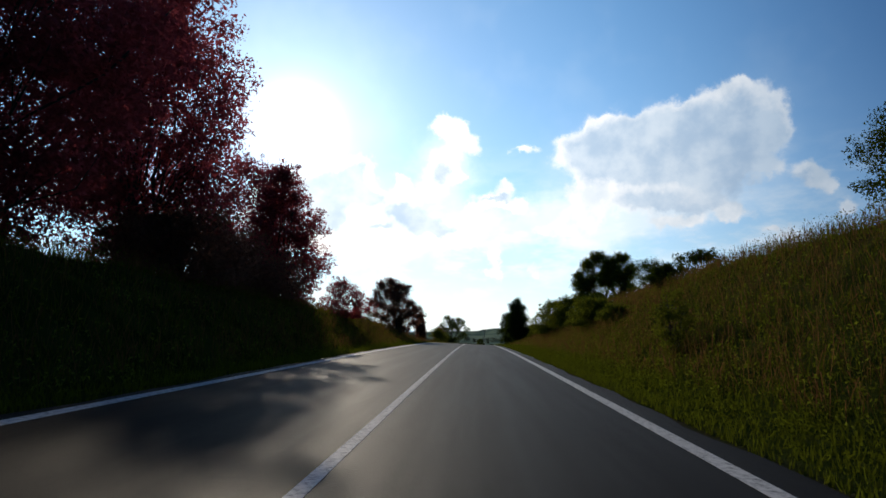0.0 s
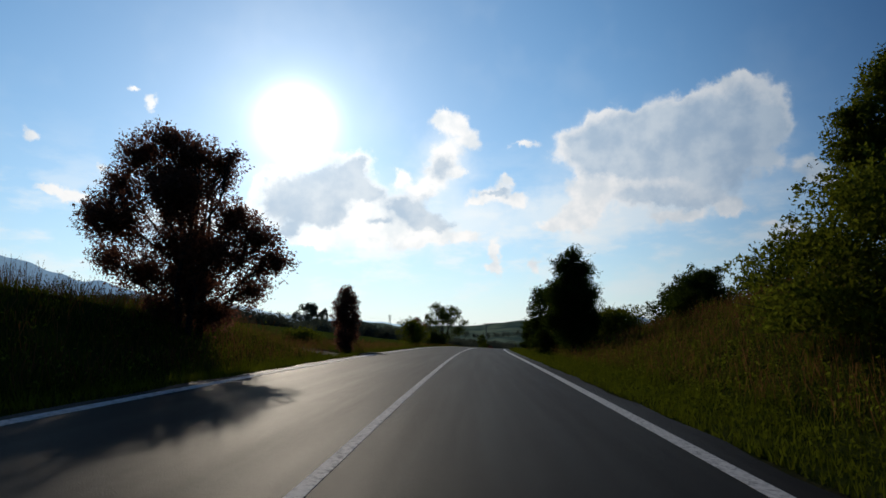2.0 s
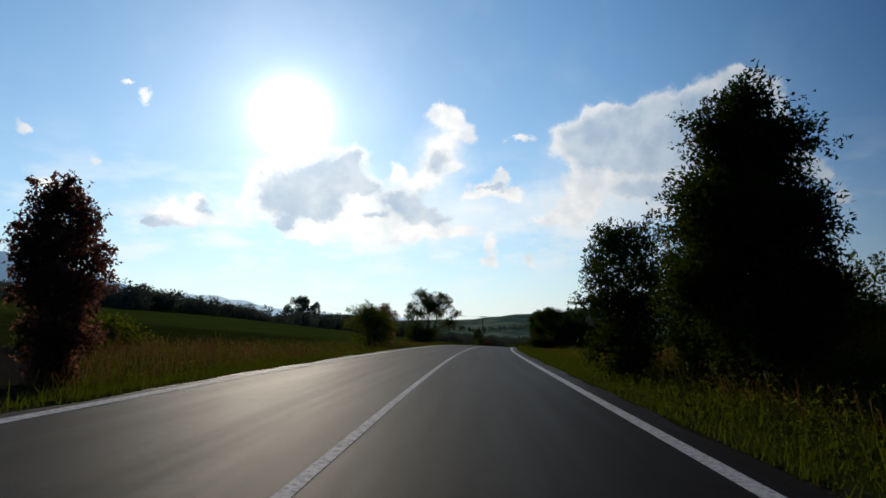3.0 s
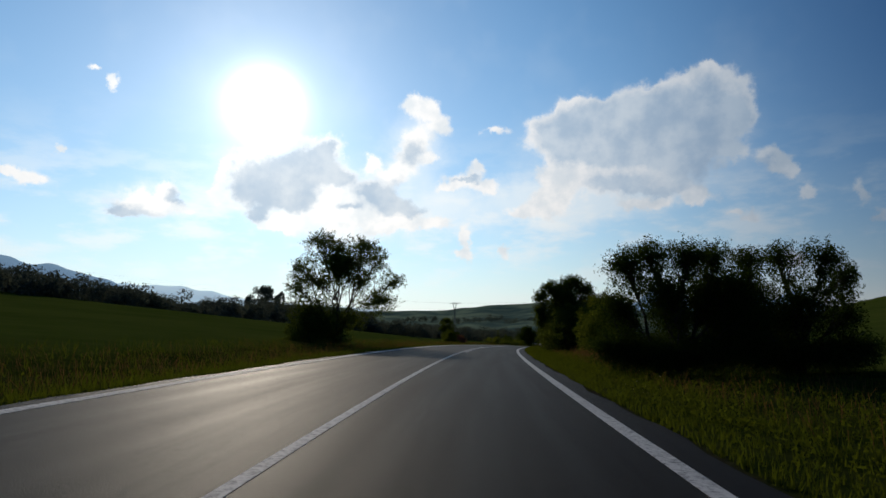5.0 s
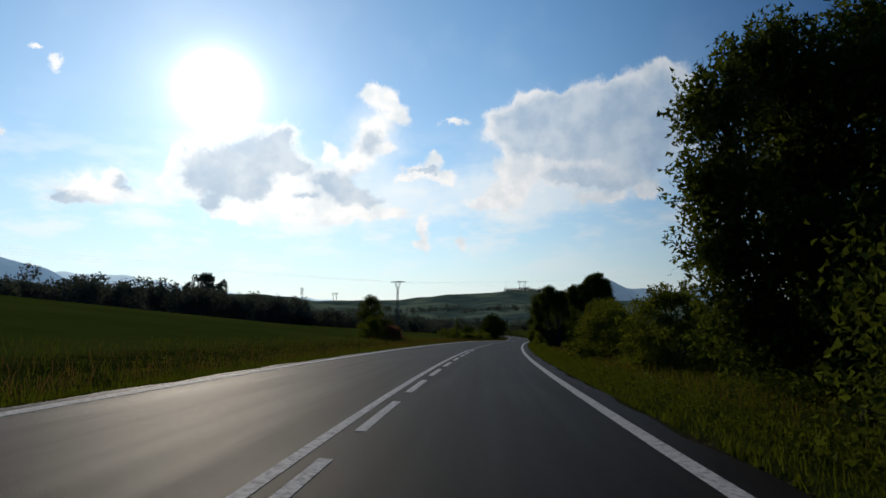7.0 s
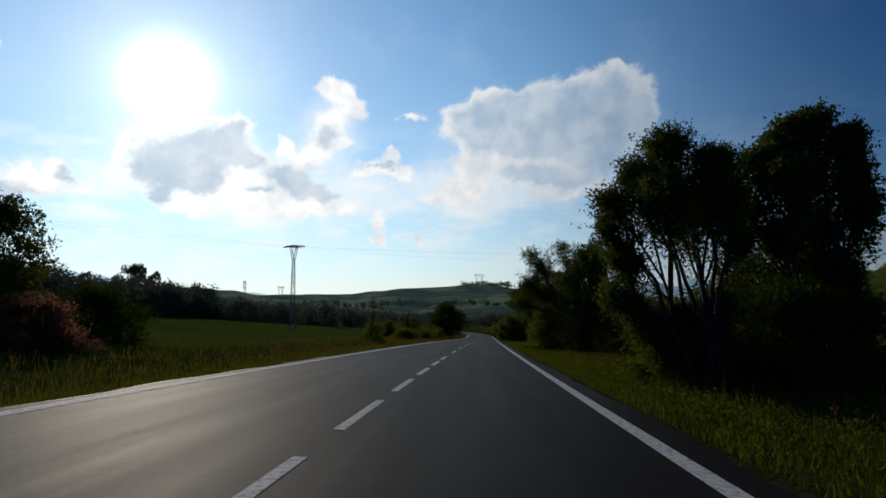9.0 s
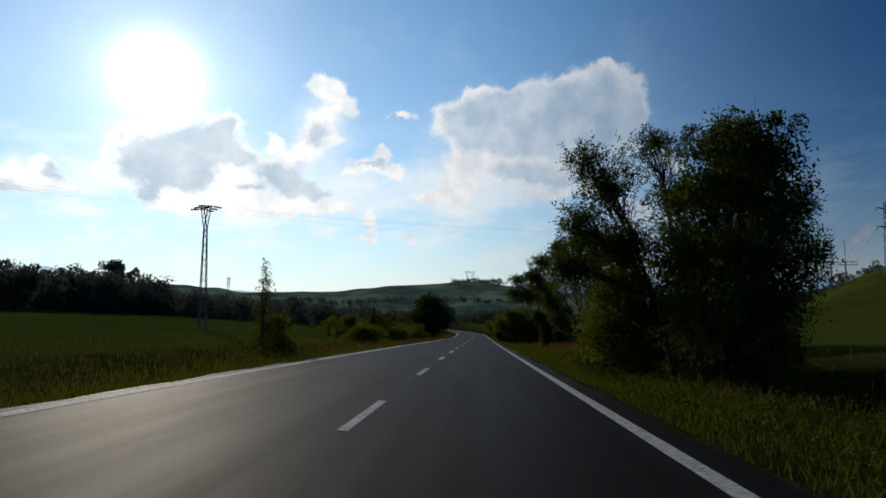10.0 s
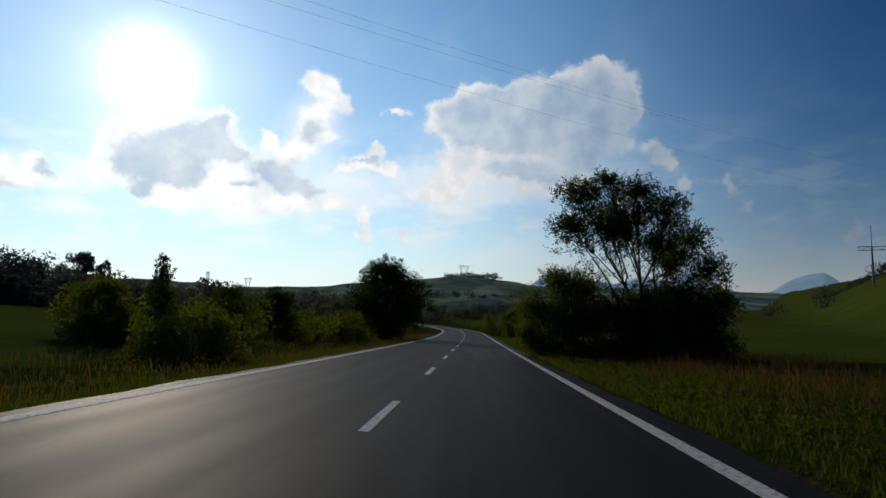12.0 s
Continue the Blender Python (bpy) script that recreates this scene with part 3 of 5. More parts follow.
# ---------------------------------------------------------------- far hills
def crest_line(name, label, eye, reach, crest, base, mat, depth=0.45, seed=1, jag=0.06):
    """A range of hills seen from eye: crest is (bearing, height in degrees) pairs, reach metres away."""
    bearings = np.arange(crest[0][0], crest[-1][0], 0.3)
    tops = np.interp(bearings, [c[0] for c in crest], [c[1] for c in crest])
    rng = np.random.RandomState(seed)
    k = rng.uniform(0.4, 3.0, 8)
    ph = rng.uniform(0, 6.3, 8)
    tops = tops + jag * sum(np.sin(bearings * k[i] + ph[i]) / (0.6 + k[i]) for i in range(8))
    fr = np.array([0, 0.15, 0.3, 0.45, 0.6, 0.75, 0.88, 1.0, 1.25])
    verts, faces = [], []
    for f in fr:
        r = reach * (1 - depth + depth * f)
        for b, t in zip(bearings, tops):
            top = eye[2] + reach * math.tan(radians(t))
            rise = f ** 1.6 if f <= 1 else 0.4
            roll = 1 + 0.10 * math.sin(b * 1.1 + f * 5) * math.sin(f * math.pi)
            verts.append((eye[0] - r * math.sin(radians(b)), eye[1] + r * math.cos(radians(b)), base + (top - base) * rise * (roll if f < 1 else 1)))
    n = len(bearings)
    for i in range(len(fr) - 1):
        for j in range(n - 1):
            q = i * n + j
            faces.append((q, q + 1, q + 1 + n, q + n))
    return tagged(mesh_object(name, verts, faces, mat, smooth=True), label, "hill", kind="structure")


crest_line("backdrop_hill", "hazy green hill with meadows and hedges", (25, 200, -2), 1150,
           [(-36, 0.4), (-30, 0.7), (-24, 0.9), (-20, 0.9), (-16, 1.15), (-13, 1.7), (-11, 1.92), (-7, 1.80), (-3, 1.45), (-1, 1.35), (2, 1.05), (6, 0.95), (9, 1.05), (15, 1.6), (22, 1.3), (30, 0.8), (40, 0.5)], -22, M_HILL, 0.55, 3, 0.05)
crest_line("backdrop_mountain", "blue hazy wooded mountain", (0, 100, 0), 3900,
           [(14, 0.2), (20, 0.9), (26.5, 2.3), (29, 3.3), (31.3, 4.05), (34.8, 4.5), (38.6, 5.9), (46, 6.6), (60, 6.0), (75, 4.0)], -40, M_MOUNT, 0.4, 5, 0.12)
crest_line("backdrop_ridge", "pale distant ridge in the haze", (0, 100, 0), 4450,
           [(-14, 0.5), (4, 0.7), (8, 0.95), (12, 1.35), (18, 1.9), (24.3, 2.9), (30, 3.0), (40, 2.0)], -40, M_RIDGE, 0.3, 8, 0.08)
crest_line("backdrop_mountain", "haze-blue pointed mountains beyond the meadow", (20, 200, 0), 3880,
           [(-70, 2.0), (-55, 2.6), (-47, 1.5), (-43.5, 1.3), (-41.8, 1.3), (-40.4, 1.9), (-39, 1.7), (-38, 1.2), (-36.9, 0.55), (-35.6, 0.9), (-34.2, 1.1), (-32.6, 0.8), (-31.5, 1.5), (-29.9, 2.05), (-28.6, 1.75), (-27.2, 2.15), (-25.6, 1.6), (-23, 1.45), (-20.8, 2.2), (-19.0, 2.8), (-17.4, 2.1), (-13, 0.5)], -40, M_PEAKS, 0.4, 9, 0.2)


# ---------------------------------------------------------------- trees and shrubs
def leaf_faces(rng, centres, length, droop=0.25):
    """A small rhombic leaf at each centre."""
    n = len(centres)
    u = rng.normal(size=(n, 3))
    u[:, 2] -= droop
    u /= np.linalg.norm(u, axis=1)[:, None]
    v = np.cross(u, rng.normal(size=(n, 3)))
    v /= np.linalg.norm(v, axis=1)[:, None] + 1e-9
    size = length * rng.uniform(0.6, 1.35, n)[:, None]
    u, v = u * size * 0.5, v * size * 0.27
    out = np.empty((n, 3, 3))
    out[:, 0], out[:, 1], out[:, 2] = centres - u + v * 0.9, centres + u, centres - u * 0.5 - v * 1.1
    return out.reshape(-1, 3)


def outline(shape, q):
    """How wide the crown is, 0 to 1, at the share q of its height."""
    if shape == "cone":
        return np.minimum(1, (q + 0.28) / 0.5) * np.clip(1 - q, 0, 1) ** 0.44 + 0.05
    if shape == "column":
        return 0.6 + 0.4 * np.sin(np.pi * np.clip(q, 0, 1)) - 0.5 * q ** 4
    if shape == "bush":
        return np.sqrt(np.clip(1 - (q * 0.96) ** 2.2, 0, 1))
    return np.sqrt(np.clip(1 - (2 * q - 1) ** 2, 0.02, 1)) * 0.95 + 0.05


def spread_clumps(rng, shape, clumps, low, tall, wide, airy, deep):
    """Clump centres spread evenly over a crown, the outer ones first."""
    chosen = np.zeros((0, 3))
    levels = []
    for i in range(clumps):
        q = rng.uniform(0.02, 0.98, 60)
        q = q[rng.uniform(0, 1, 60) < outline(shape, q)][:16]
        an = rng.uniform(0, 2 * np.pi, len(q))
        r = np.sqrt(rng.uniform(0.30 + 0.3 * airy, 1.0, len(q))) * outline(shape, q) * wide * 0.5
        c = np.stack([np.cos(an) * r, np.sin(an) * r * deep, low + (tall - low) * q], 1)
        far = np.min(np.linalg.norm(c[:, None] - chosen[None], axis=2), axis=1) if len(chosen) else np.zeros(len(c))
        best = int(np.argmax(far))
        chosen = np.concatenate([chosen, c[best: best + 1]])
        levels.append(q[best])
    q = np.array(levels)
    pitch = math.sqrt(math.pi * wide * (tall - low + wide * 0.3) / clumps)
    size = np.minimum(pitch * 0.60 * rng.uniform(0.65, 1.3, clumps) * (1 - 0.3 * airy), wide * (0.10 + 0.22 * outline(shape, q)))
    an = np.arctan2(chosen[:, 1], chosen[:, 0])
    lobes = 1 + 0.14 * np.sin(an * 2 + rng.uniform(0, 6) + q * 3) + 0.09 * np.sin(an * 3 + rng.uniform(0, 6) - q * 5)
    r = np.linalg.norm(chosen[:, :2], axis=1) + 1e-6
    shrink = np.maximum(r * lobes - size * 0.6, 0) / r
    chosen[:, 0] *= shrink
    chosen[:, 1] *= shrink
    chosen[:, 2] = np.clip(chosen[:, 2], size * 0.45, tall - size * 0.75)
    return chosen, size


def woody(name, label, category, s, d, top, wide, mat, shape="round", bare=0.15, stems=1, leaves=16000, leaf=0.13,
          clumps=46, airy=0.0, seed=1, group="", lean=0.0, stem_width=0.16, deep=1.0):
    """A tree or shrub: stems, limbs that carry clumps of leaves, an uneven crown with gaps."""
    rng = np.random.RandomState(seed)
    x, y, z = spot(s, d)
    z = float(z) - 0.05
    tall = max(top - z, 0.8)
    thing = new(name)
    thing.location = (float(x), float(y), z)
    thing.rotation_euler = (0, 0, rng.uniform(0, 6.28))
    tagged(thing, label, category, group)
    low = tall * bare
    centres, size = spread_clumps(rng, shape, clumps, low, tall, wide, airy, deep)
    clumps = len(centres)
    # leafy twigs that stand out of the clumps
    k = clumps * 2
    host = rng.randint(0, clumps, k)
    out = centres[host] - np.array([0, 0, low + (tall - low) * 0.45])
    out = out / (np.linalg.norm(out, axis=1)[:, None] + 1e-6) + rng.normal(size=(k, 3)) * 0.55
    out /= np.linalg.norm(out, axis=1)[:, None]
    sprigs = centres[host] + out * (size[host] * rng.uniform(0.75, 1.08, k))[:, None]
    every = np.concatenate([centres, sprigs])
    sizes = np.concatenate([size, size[host] * rng.uniform(0.16, 0.36, k)])
    share = sizes ** 2
    counts = np.maximum((leaves * 1.34 * share / share.sum()).astype(int), 5)
    own = np.repeat(np.arange(len(every)), counts)
    n = len(own)
    p = rng.normal(size=(n, 3))
    p /= np.linalg.norm(p, axis=1)[:, None]
    p *= (rng.uniform(0, 1, n) ** (0.40 + 0.15 * airy))[:, None]
    p[:, 2] *= 0.85
    # twigs make the clump uneven
    tw = np.clip(rng.normal(size=(len(every), 7, 3)) * 0.6, -0.85, 0.85)
    p = p * 0.86 + tw[own, rng.randint(0, 7, n)] * rng.uniform(0.0, 0.5, n)[:, None]
    pos = every[own] + p * sizes[own][:, None]
    pos[:, 2] = np.maximum(pos[:, 2], 0.06)
    faces = [leaf_faces(rng, pos, leaf * 1.08)]
    # older, larger leaves deep inside the clumps
    n = int(leaves * 0.10 * (1 - airy * 0.6))
    own = rng.choice(clumps, n, p=size ** 2 / (size ** 2).sum())
    inner = centres[own] + np.clip(rng.normal(size=(n, 3)), -1.3, 1.3) * (size[own] * 0.26)[:, None]
    inner[:, :2] *= rng.uniform(0.45, 1.0, n)[:, None]
    inner[:, 2] = np.maximum(inner[:, 2], 0.1)
    faces.append(leaf_faces(rng, inner, min(leaf * 2.2, wide * 0.07)))
    array_object("crown", np.concatenate(faces), 3, mat, thing)
    # stems and limbs
    feet = []
    for i in range(stems):
        w = 2 * math.pi * i / stems + rng.uniform(0, 1)
        spread = 0 if stems == 1 else wide * (0.15 + 0.1 * airy)
        foot = np.array([math.cos(w), math.sin(w) * deep, 0]) * (0.06 if stems == 1 else min(0.35, wide * 0.05))
        head = np.array([math.cos(w) * spread + lean * tall * 0.8, math.sin(w) * spread * deep, tall * rng.uniform(0.68, 0.8)])
        path = [foot + (0, 0, -0.25)]
        for f in (0.12, 0.3, 0.5, 0.75, 1.0):
            path.append(foot + (head - foot) * np.array([f ** 1.15, f ** 1.15, f]) + rng.normal(size=3) * 0.014 * tall * (f > 0.2) * (f < 1))
        radii = [stem_width * (1.25 if j == 0 else 1) * (1 - 0.86 * j / 5) for j in range(6)]
        radii = [max(r * (1 if stems == 1 else 0.62), 0.012) for r in radii]
        feet.append(path)
        v, f = tube(path, radii, 7)
        mesh_object("trunk" if stems == 1 else "stem", v, f, M_BARK, thing, True)
    pieces = []
    for i in np.argsort(-size)[:30]:
        path = feet[rng.randint(0, stems)]
        c = centres[i]
        t = np.clip((c[2] / tall) * 0.62 - 0.03, 0.05 + 0.1 * airy, 0.8) * 5
        j = int(t)
        a0 = path[j] + (path[min(j + 1, 5)] - path[j]) * (t - j)
        mid = a0 * 0.45 + c * 0.55 + np.array([0, 0, -0.05 * tall * rng.uniform(0, 1)]) + rng.normal(size=3) * 0.02 * tall
        r0 = max(stem_width * 0.34 * (1 - t / 6), 0.012)
        pieces.append(tube([a0, a0 * 0.75 + mid * 0.25 + rng.normal(size=3) * 0.01 * tall, mid, c], [r0, r0 * 0.8, r0 * 0.55, 0.007], 5))
        for _ in range(2):
            tip = c + rng.normal(size=3) * size[i] * 0.5
            pieces.append(tube([mid, (mid + tip) / 2 + rng.normal(size=3) * 0.02 * tall, tip], [r0 * 0.45, r0 * 0.3, 0.005], 4))
    v, f = join(pieces)
    mesh_object("branchwork", v, f, M_BARK, thing, True)
    return thing


def lobed_tree(name, label, s, d, lobes, mat, stems, leaves, leaf, seed, limby=0.16, category="tree"):
    """A many-stemmed tree whose crown is built of leafy twigs in lobes: (right, ahead, up, reach, height), in metres from its foot."""
    rng = np.random.RandomState(seed)
    x, y, z = spot(s, d)
    thing = new(name)
    thing.matrix_basis = pose(float(x), float(y), float(z) - 0.05, 0, 0, math.degrees(float(line(s)[3])))
    tagged(thing, label, category)
    lobes = np.array(lobes, float)
    area = lobes[:, 3] * (lobes[:, 3] + lobes[:, 4])
    each = 14
    n = leaves // each
    own = rng.choice(len(lobes), n, p=area / area.sum())
    way = rng.normal(size=(n, 3))
    way /= np.linalg.norm(way, axis=1)[:, None]
    under = (way[:, 2] < -0.15) & (rng.uniform(0, 1, n) < 0.45)
    way[under, 2] *= -1
    # boughs: every lobe has its own few directions in which it bulges
    bulge = rng.normal(size=(len(lobes), 6, 3))
    bulge /= np.linalg.norm(bulge, axis=2)[:, :, None]
    near = np.einsum("ni,nki->nk", way, bulge[own]).max(axis=1)
    far = rng.uniform(0, 1, n) ** 0.42 * (0.62 + 0.46 * np.clip(near, 0, 1) ** 2) * rng.uniform(0.9, 1.08, n)
    reach = np.stack([lobes[own, 3], lobes[own, 3], lobes[own, 4]], 1)
    far *= rng.uniform(0.9, 1.16, n)
    tips = lobes[own, :3] + way * far[:, None] * reach
    # thinner foliage joins neighbouring lobes and follows the limbs inwards
    gaps = np.linalg.norm(lobes[:, None, :3] - lobes[None, :, :3], axis=2) + np.eye(len(lobes)) * 99
    mate = np.argsort(gaps, axis=1)[:, :4]
    kin = rng.randint(0, 4, n)
    other = lobes[mate[own, kin], :3]
    f = rng.uniform(0.15, 0.85, n)[:, None]
    loose = np.clip(rng.normal(size=(n, 3)), -1.3, 1.3) * 0.36 * reach
    between = lobes[own, :3] * (1 - f) + other * f + loose
    heart = lobes[own, :3] * np.array([0.55, 0.55, 0.62])
    inward = lobes[own, :3] * (1 - f * 0.8) + heart * f * 0.8 + loose
    pick = rng.uniform(0, 1, n)
    tips = np.where((pick < 0.2)[:, None], between, np.where((pick > 1 - limby)[:, None], inward, tips))
    tips[:, 2] = np.maximum(tips[:, 2], 0.15)
    grow = way + np.array([0, 0, 0.25]) + rng.normal(size=(n, 3)) * 0.45
    grow /= np.linalg.norm(grow, axis=1)[:, None]
    long_ = rng.uniform(0.25, 0.6, n)
    # leaves stand along each twig
    along = rng.uniform(-0.15, 1.2, (n, each))
    root = tips[:, None] - grow[:, None] * (long_[:, None] * along)[:, :, None] + rng.normal(size=(n, each, 3)) * 0.055
    u = grow[:, None] * 0.8 + rng.normal(size=(n, each, 3)) * 0.6 + np.array([0, 0, -0.2])
    u = (u / np.linalg.norm(u, axis=2)[:, :, None]).reshape(-1, 3)
    v = np.cross(u, rng.normal(size=u.shape))
    v /= np.linalg.norm(v, axis=1)[:, None] + 1e-9
    size = leaf * rng.uniform(0.6, 1.35, len(u))[:, None]
    root = root.reshape(-1, 3)
    out = np.empty((len(u), 3, 3))
    out[:, 0], out[:, 1], out[:, 2] = root + v * size * 0.3, root + u * size, root - v * size * 0.3 + u * size * 0.2
    array_object("crown", out.reshape(-1, 3), 3, mat, thing)
    # stems fan out from one stool towards the outer lobes
    order = np.argsort(-lobes[:, 2])
    paths = []
    tall = lobes[:, 2].max()
    for i in range(stems):
        goal = lobes[order[i % len(lobes)], :3] + rng.normal(size=3) * 0.25
        w = 2 * math.pi * i / stems
        foot = np.array([math.cos(w), math.sin(w), 0]) * 0.35 + np.array([goal[0], goal[1], 0]) * 0.08
        path = [foot + (0, 0, -0.3)]
        for f in (0.1, 0.25, 0.42, 0.6, 0.8, 1.0):
            sway = rng.normal(size=3) * 0.018 * tall * (0.2 < f < 0.95)
            path.append(foot + (goal - foot) * np.array([f ** 1.35, f ** 1.35, f]) + sway)
        radii = [0.115, 0.095, 0.082, 0.066, 0.05, 0.032, 0.014]
        paths.append(np.array(path))
        vv, ff = tube(path, radii, 7)
        mesh_object("stem", vv, ff, M_BARK, thing, True)
    pieces = []
    for i, lobe in enumerate(lobes):
        best = min(range(stems), key=lambda k: np.linalg.norm(paths[k][4] - lobe[:3]))
        a0 = paths[best][3 if lobe[2] > 3 else 1]
        mid = a0 * 0.45 + lobe[:3] * 0.55 + rng.normal(size=3) * 0.12
        pieces.append(tube([a0, a0 * 0.7 + mid * 0.3 + rng.normal(size=3) * 0.06, mid, lobe[:3]], [0.046, 0.038, 0.028, 0.016], 5))
        mine = tips[own == i]
        for k in rng.choice(len(mine), min(26, len(mine)), replace=False):
            c = mine[k]
            a1 = mid * (1 - 0.7 * (k % 3) / 3) + lobe[:3] * 0.7 * (k % 3) / 3
            bow = (a1 + c) / 2 + rng.normal(size=3) * 0.1 + np.array([0, 0, 0.06])
            pieces.append(tube([a1, bow, c], [0.020, 0.013, 0.004], 4))
    vv, ff = join(pieces)
    mesh_object("branchwork", vv, ff, M_BARK, thing, True)
    return thing


# the wooded bank where the drive begins
woody("tree", "tall dark roadside tree on the bank, flare-tinted red", "tree", 33, -19.5, 20.5, 10.5, M_FLARE_RED, "round", 0.08, 1, 21000, 0.21, 120, 0.25, 11, "bank trees", stem_width=0.28)
woody("tree", "tall dark roadside tree on the bank, flare-tinted red", "tree", 27, -15.5, 18.5, 10.2, M_FLARE_RED, "round", 0.06, 2, 21000, 0.19, 120, 0.2, 12, "bank trees", stem_width=0.26)
woody("tree", "dark tree with ragged crown on the bank", "tree", 41, -13.7, 13.4, 7.6, M_FLARE_RED, "cone", 0.05, 2, 27000, 0.15, 110, 0.3, 13, "bank trees", stem_width=0.2)
woody("tree", "dark bank tree with low branches, flare-tinted red", "tree", 14, -13, 15, 10, M_FLARE_RED, "round", 0.1, 1, 34000, 0.16, 110, 0.15, 14, "bank trees", stem_width=0.24)
woody("tree", "dark tree filling the row on the bank, flare-tinted red", "tree", 47, -18.5, 15.5, 9, M_FLARE_RED, "round", 0.04, 2, 19000, 0.18, 90, 0.3, 105, "bank trees", stem_width=0.2)
woody("tree", "dark tree filling the row on the bank, flare-tinted red", "tree", 21, -18, 17.5, 10, M_FLARE_RED, "round", 0.06, 2, 19000, 0.18, 90, 0.3, 106, "bank trees", stem_width=0.2)
woody("shrub", "dark undergrowth beneath the bank trees", "shrub", 24, -12.6, 6.6, 6.5, M_FLARE_RUST, "bush", 0.0, 6, 13000, 0.13, 44, 0.2, 85, stem_width=0.06)
woody("shrub", "dark undergrowth beneath the bank trees", "shrub", 32, -13.4, 6.8, 7.0, M_FLARE_RUST, "bush", 0.0, 6, 13000, 0.13, 44, 0.2, 86, stem_width=0.06)
woody("shrub", "dark undergrowth beneath the bank trees", "shrub", 40, -14.6, 6.4, 6.5, M_FLARE_RUST, "bush", 0.0, 6, 12000, 0.13, 44, 0.2, 87, stem_width=0.06)
woody("shrub", "hawthorn shrub on the bank, flare-tinted red", "shrub", 46, -10.3, 5.8, 4.4, M_FLARE_RED, "cone", 0.0, 3, 10000, 0.10, 50, 0.6, 15, stem_width=0.09)
woody("sapling", "thin sapling with sparse leaves on the bank", "tree", 56, -11, 5.7, 1.2, M_WILLOW, "column", 0.1, 1, 620, 0.08, 40, 0.9, 16, stem_width=0.035)
woody("sapling", "small thin sapling among the grass", "tree", 59, -10.6, 4.2, 1.1, M_WILLOW, "column", 0.1, 1, 700, 0.08, 30, 0.7, 17, stem_width=0.03)
lobed_tree("tree", "dark roadside tree with full low crown, flare-tinted red", 73, -9.4, [(-1.1, 0, 6.3, 0.99, 0.85), (-2.2, 0.3, 5.9, 0.99, 0.85), (-0.1, -0.2, 5.7, 0.99, 0.85), (-2.8, 0.2, 5.0, 0.85, 0.85), (-1.2, 1.1, 5.0, 1.28, 1.14), (0.6, 0.2, 5.5, 0.71, 0.57), (1.1, 0, 5.8, 0.43, 0.28), (-0.1, -1.1, 4.2, 1.28, 1.14), (-3.4, 0, 3.9, 0.71, 0.71), (-2.2, -1, 3.5, 1.14, 0.99), (-0.9, 0.9, 2.9, 1.42, 1.14), (1.2, 0.2, 3.7, 0.99, 0.85), (2.1, 0, 3.0, 0.85, 0.71), (2.6, 0.2, 2.3, 0.71, 0.57), (1.0, -0.8, 2.4, 1.14, 0.99), (-2.9, 0.1, 2.4, 0.71, 0.57), (-1.9, 0.4, 2.0, 0.99, 0.71), (-0.2, 0.2, 1.6, 1.28, 0.85), (1.8, 0.4, 1.4, 0.71, 0.57), (-0.9, 0, 0.7, 0.99, 0.71), (0.6, 0.2, 0.6, 0.99, 0.71)], M_FLARE_RUST, 5, 84000, 0.10, 18, 0.12)
woody("tree", "small oval dark roadside tree", "tree", 93, -8.8, 4.85, 2.0, M_FLARE_RUST, "round", 0.0, 2, 14000, 0.10, 60, 0.15, 19, stem_width=0.09)
woody("shrub", "low spreading shrub behind the side road", "shrub", 104, -15.5, 2.2, 5.0, M_BUSH, "bush", 0.0, 4, 7000, 0.12, 30, 0.2, 20, stem_width=0.05)
woody("shrub", "green shrub at the edge of the road verge", "shrub", 128, -9.0, 3.5, 3.9, M_BUSH, "round", 0.0, 4, 10000, 0.11, 36, 0.2, 21, stem_width=0.07)
woody("tree", "slender dark tree beside the shrub", "tree", 140, -10.3, 4.0, 2.6, M_FLARE_RUST, "round", 0.0, 1, 12000, 0.10, 60, 0.0, 22, stem_width=0.09)
lobed_tree("tree", "airy multi-stemmed willow with sky between its limbs", 184, -12.8, [(-3.0, 0, 6.2, 1.3, 1.4), (-3.3, 0, 4.5, 1.1, 1.7), (-1.3, 0, 8.3, 1.7, 1.4), (0.1, 0, 7.7, 1.4, 1.4), (2.3, 0, 7.8, 1.8, 1.4), (3.5, 0, 6.8, 1.2, 1.4), (5.0, 0, 5.0, 1.0, 0.8), (3.7, 0, 3.4, 1.9, 1.1), (-1.8, 0, 2.4, 2.4, 1.8), (0.7, 0, 1.7, 1.8, 1.6), (2.1, 0, 5.1, 1.4, 1.2), (0.2, 1.6, 6.5, 1.7, 1.4), (0.5, -1.5, 6.1, 1.7, 1.4), (-1.5, 0.8, 5.1, 1.7, 1.2), (1.2, -0.5, 6.5, 1.7, 1.2)], M_WILLOW, 7, 66000, 0.12, 23, 0.14)
woody("shrub", "dark shrub growing at the foot of the willow", "shrub", 182, -13.9, 1.7, 4.6, M_WILLOW, "bush", 0.0, 4, 9000, 0.13, 30, 0.1, 24, stem_width=0.06)
woody("tree", "young round tree at the edge of the field", "tree", 263, -16.5, 1.4, 3.3, M_WILLOW, "round", 0.05, 2, 10000, 0.12, 40, 0.4, 25, stem_width=0.09)
woody("shrub", "dark leafy shrub beside the young tree", "shrub", 261, -13.6, -2.2, 3.4, M_FLARE_RUST, "bush", 0.0, 4, 10000, 0.09, 36, 0.25, 112, stem_width=0.05)
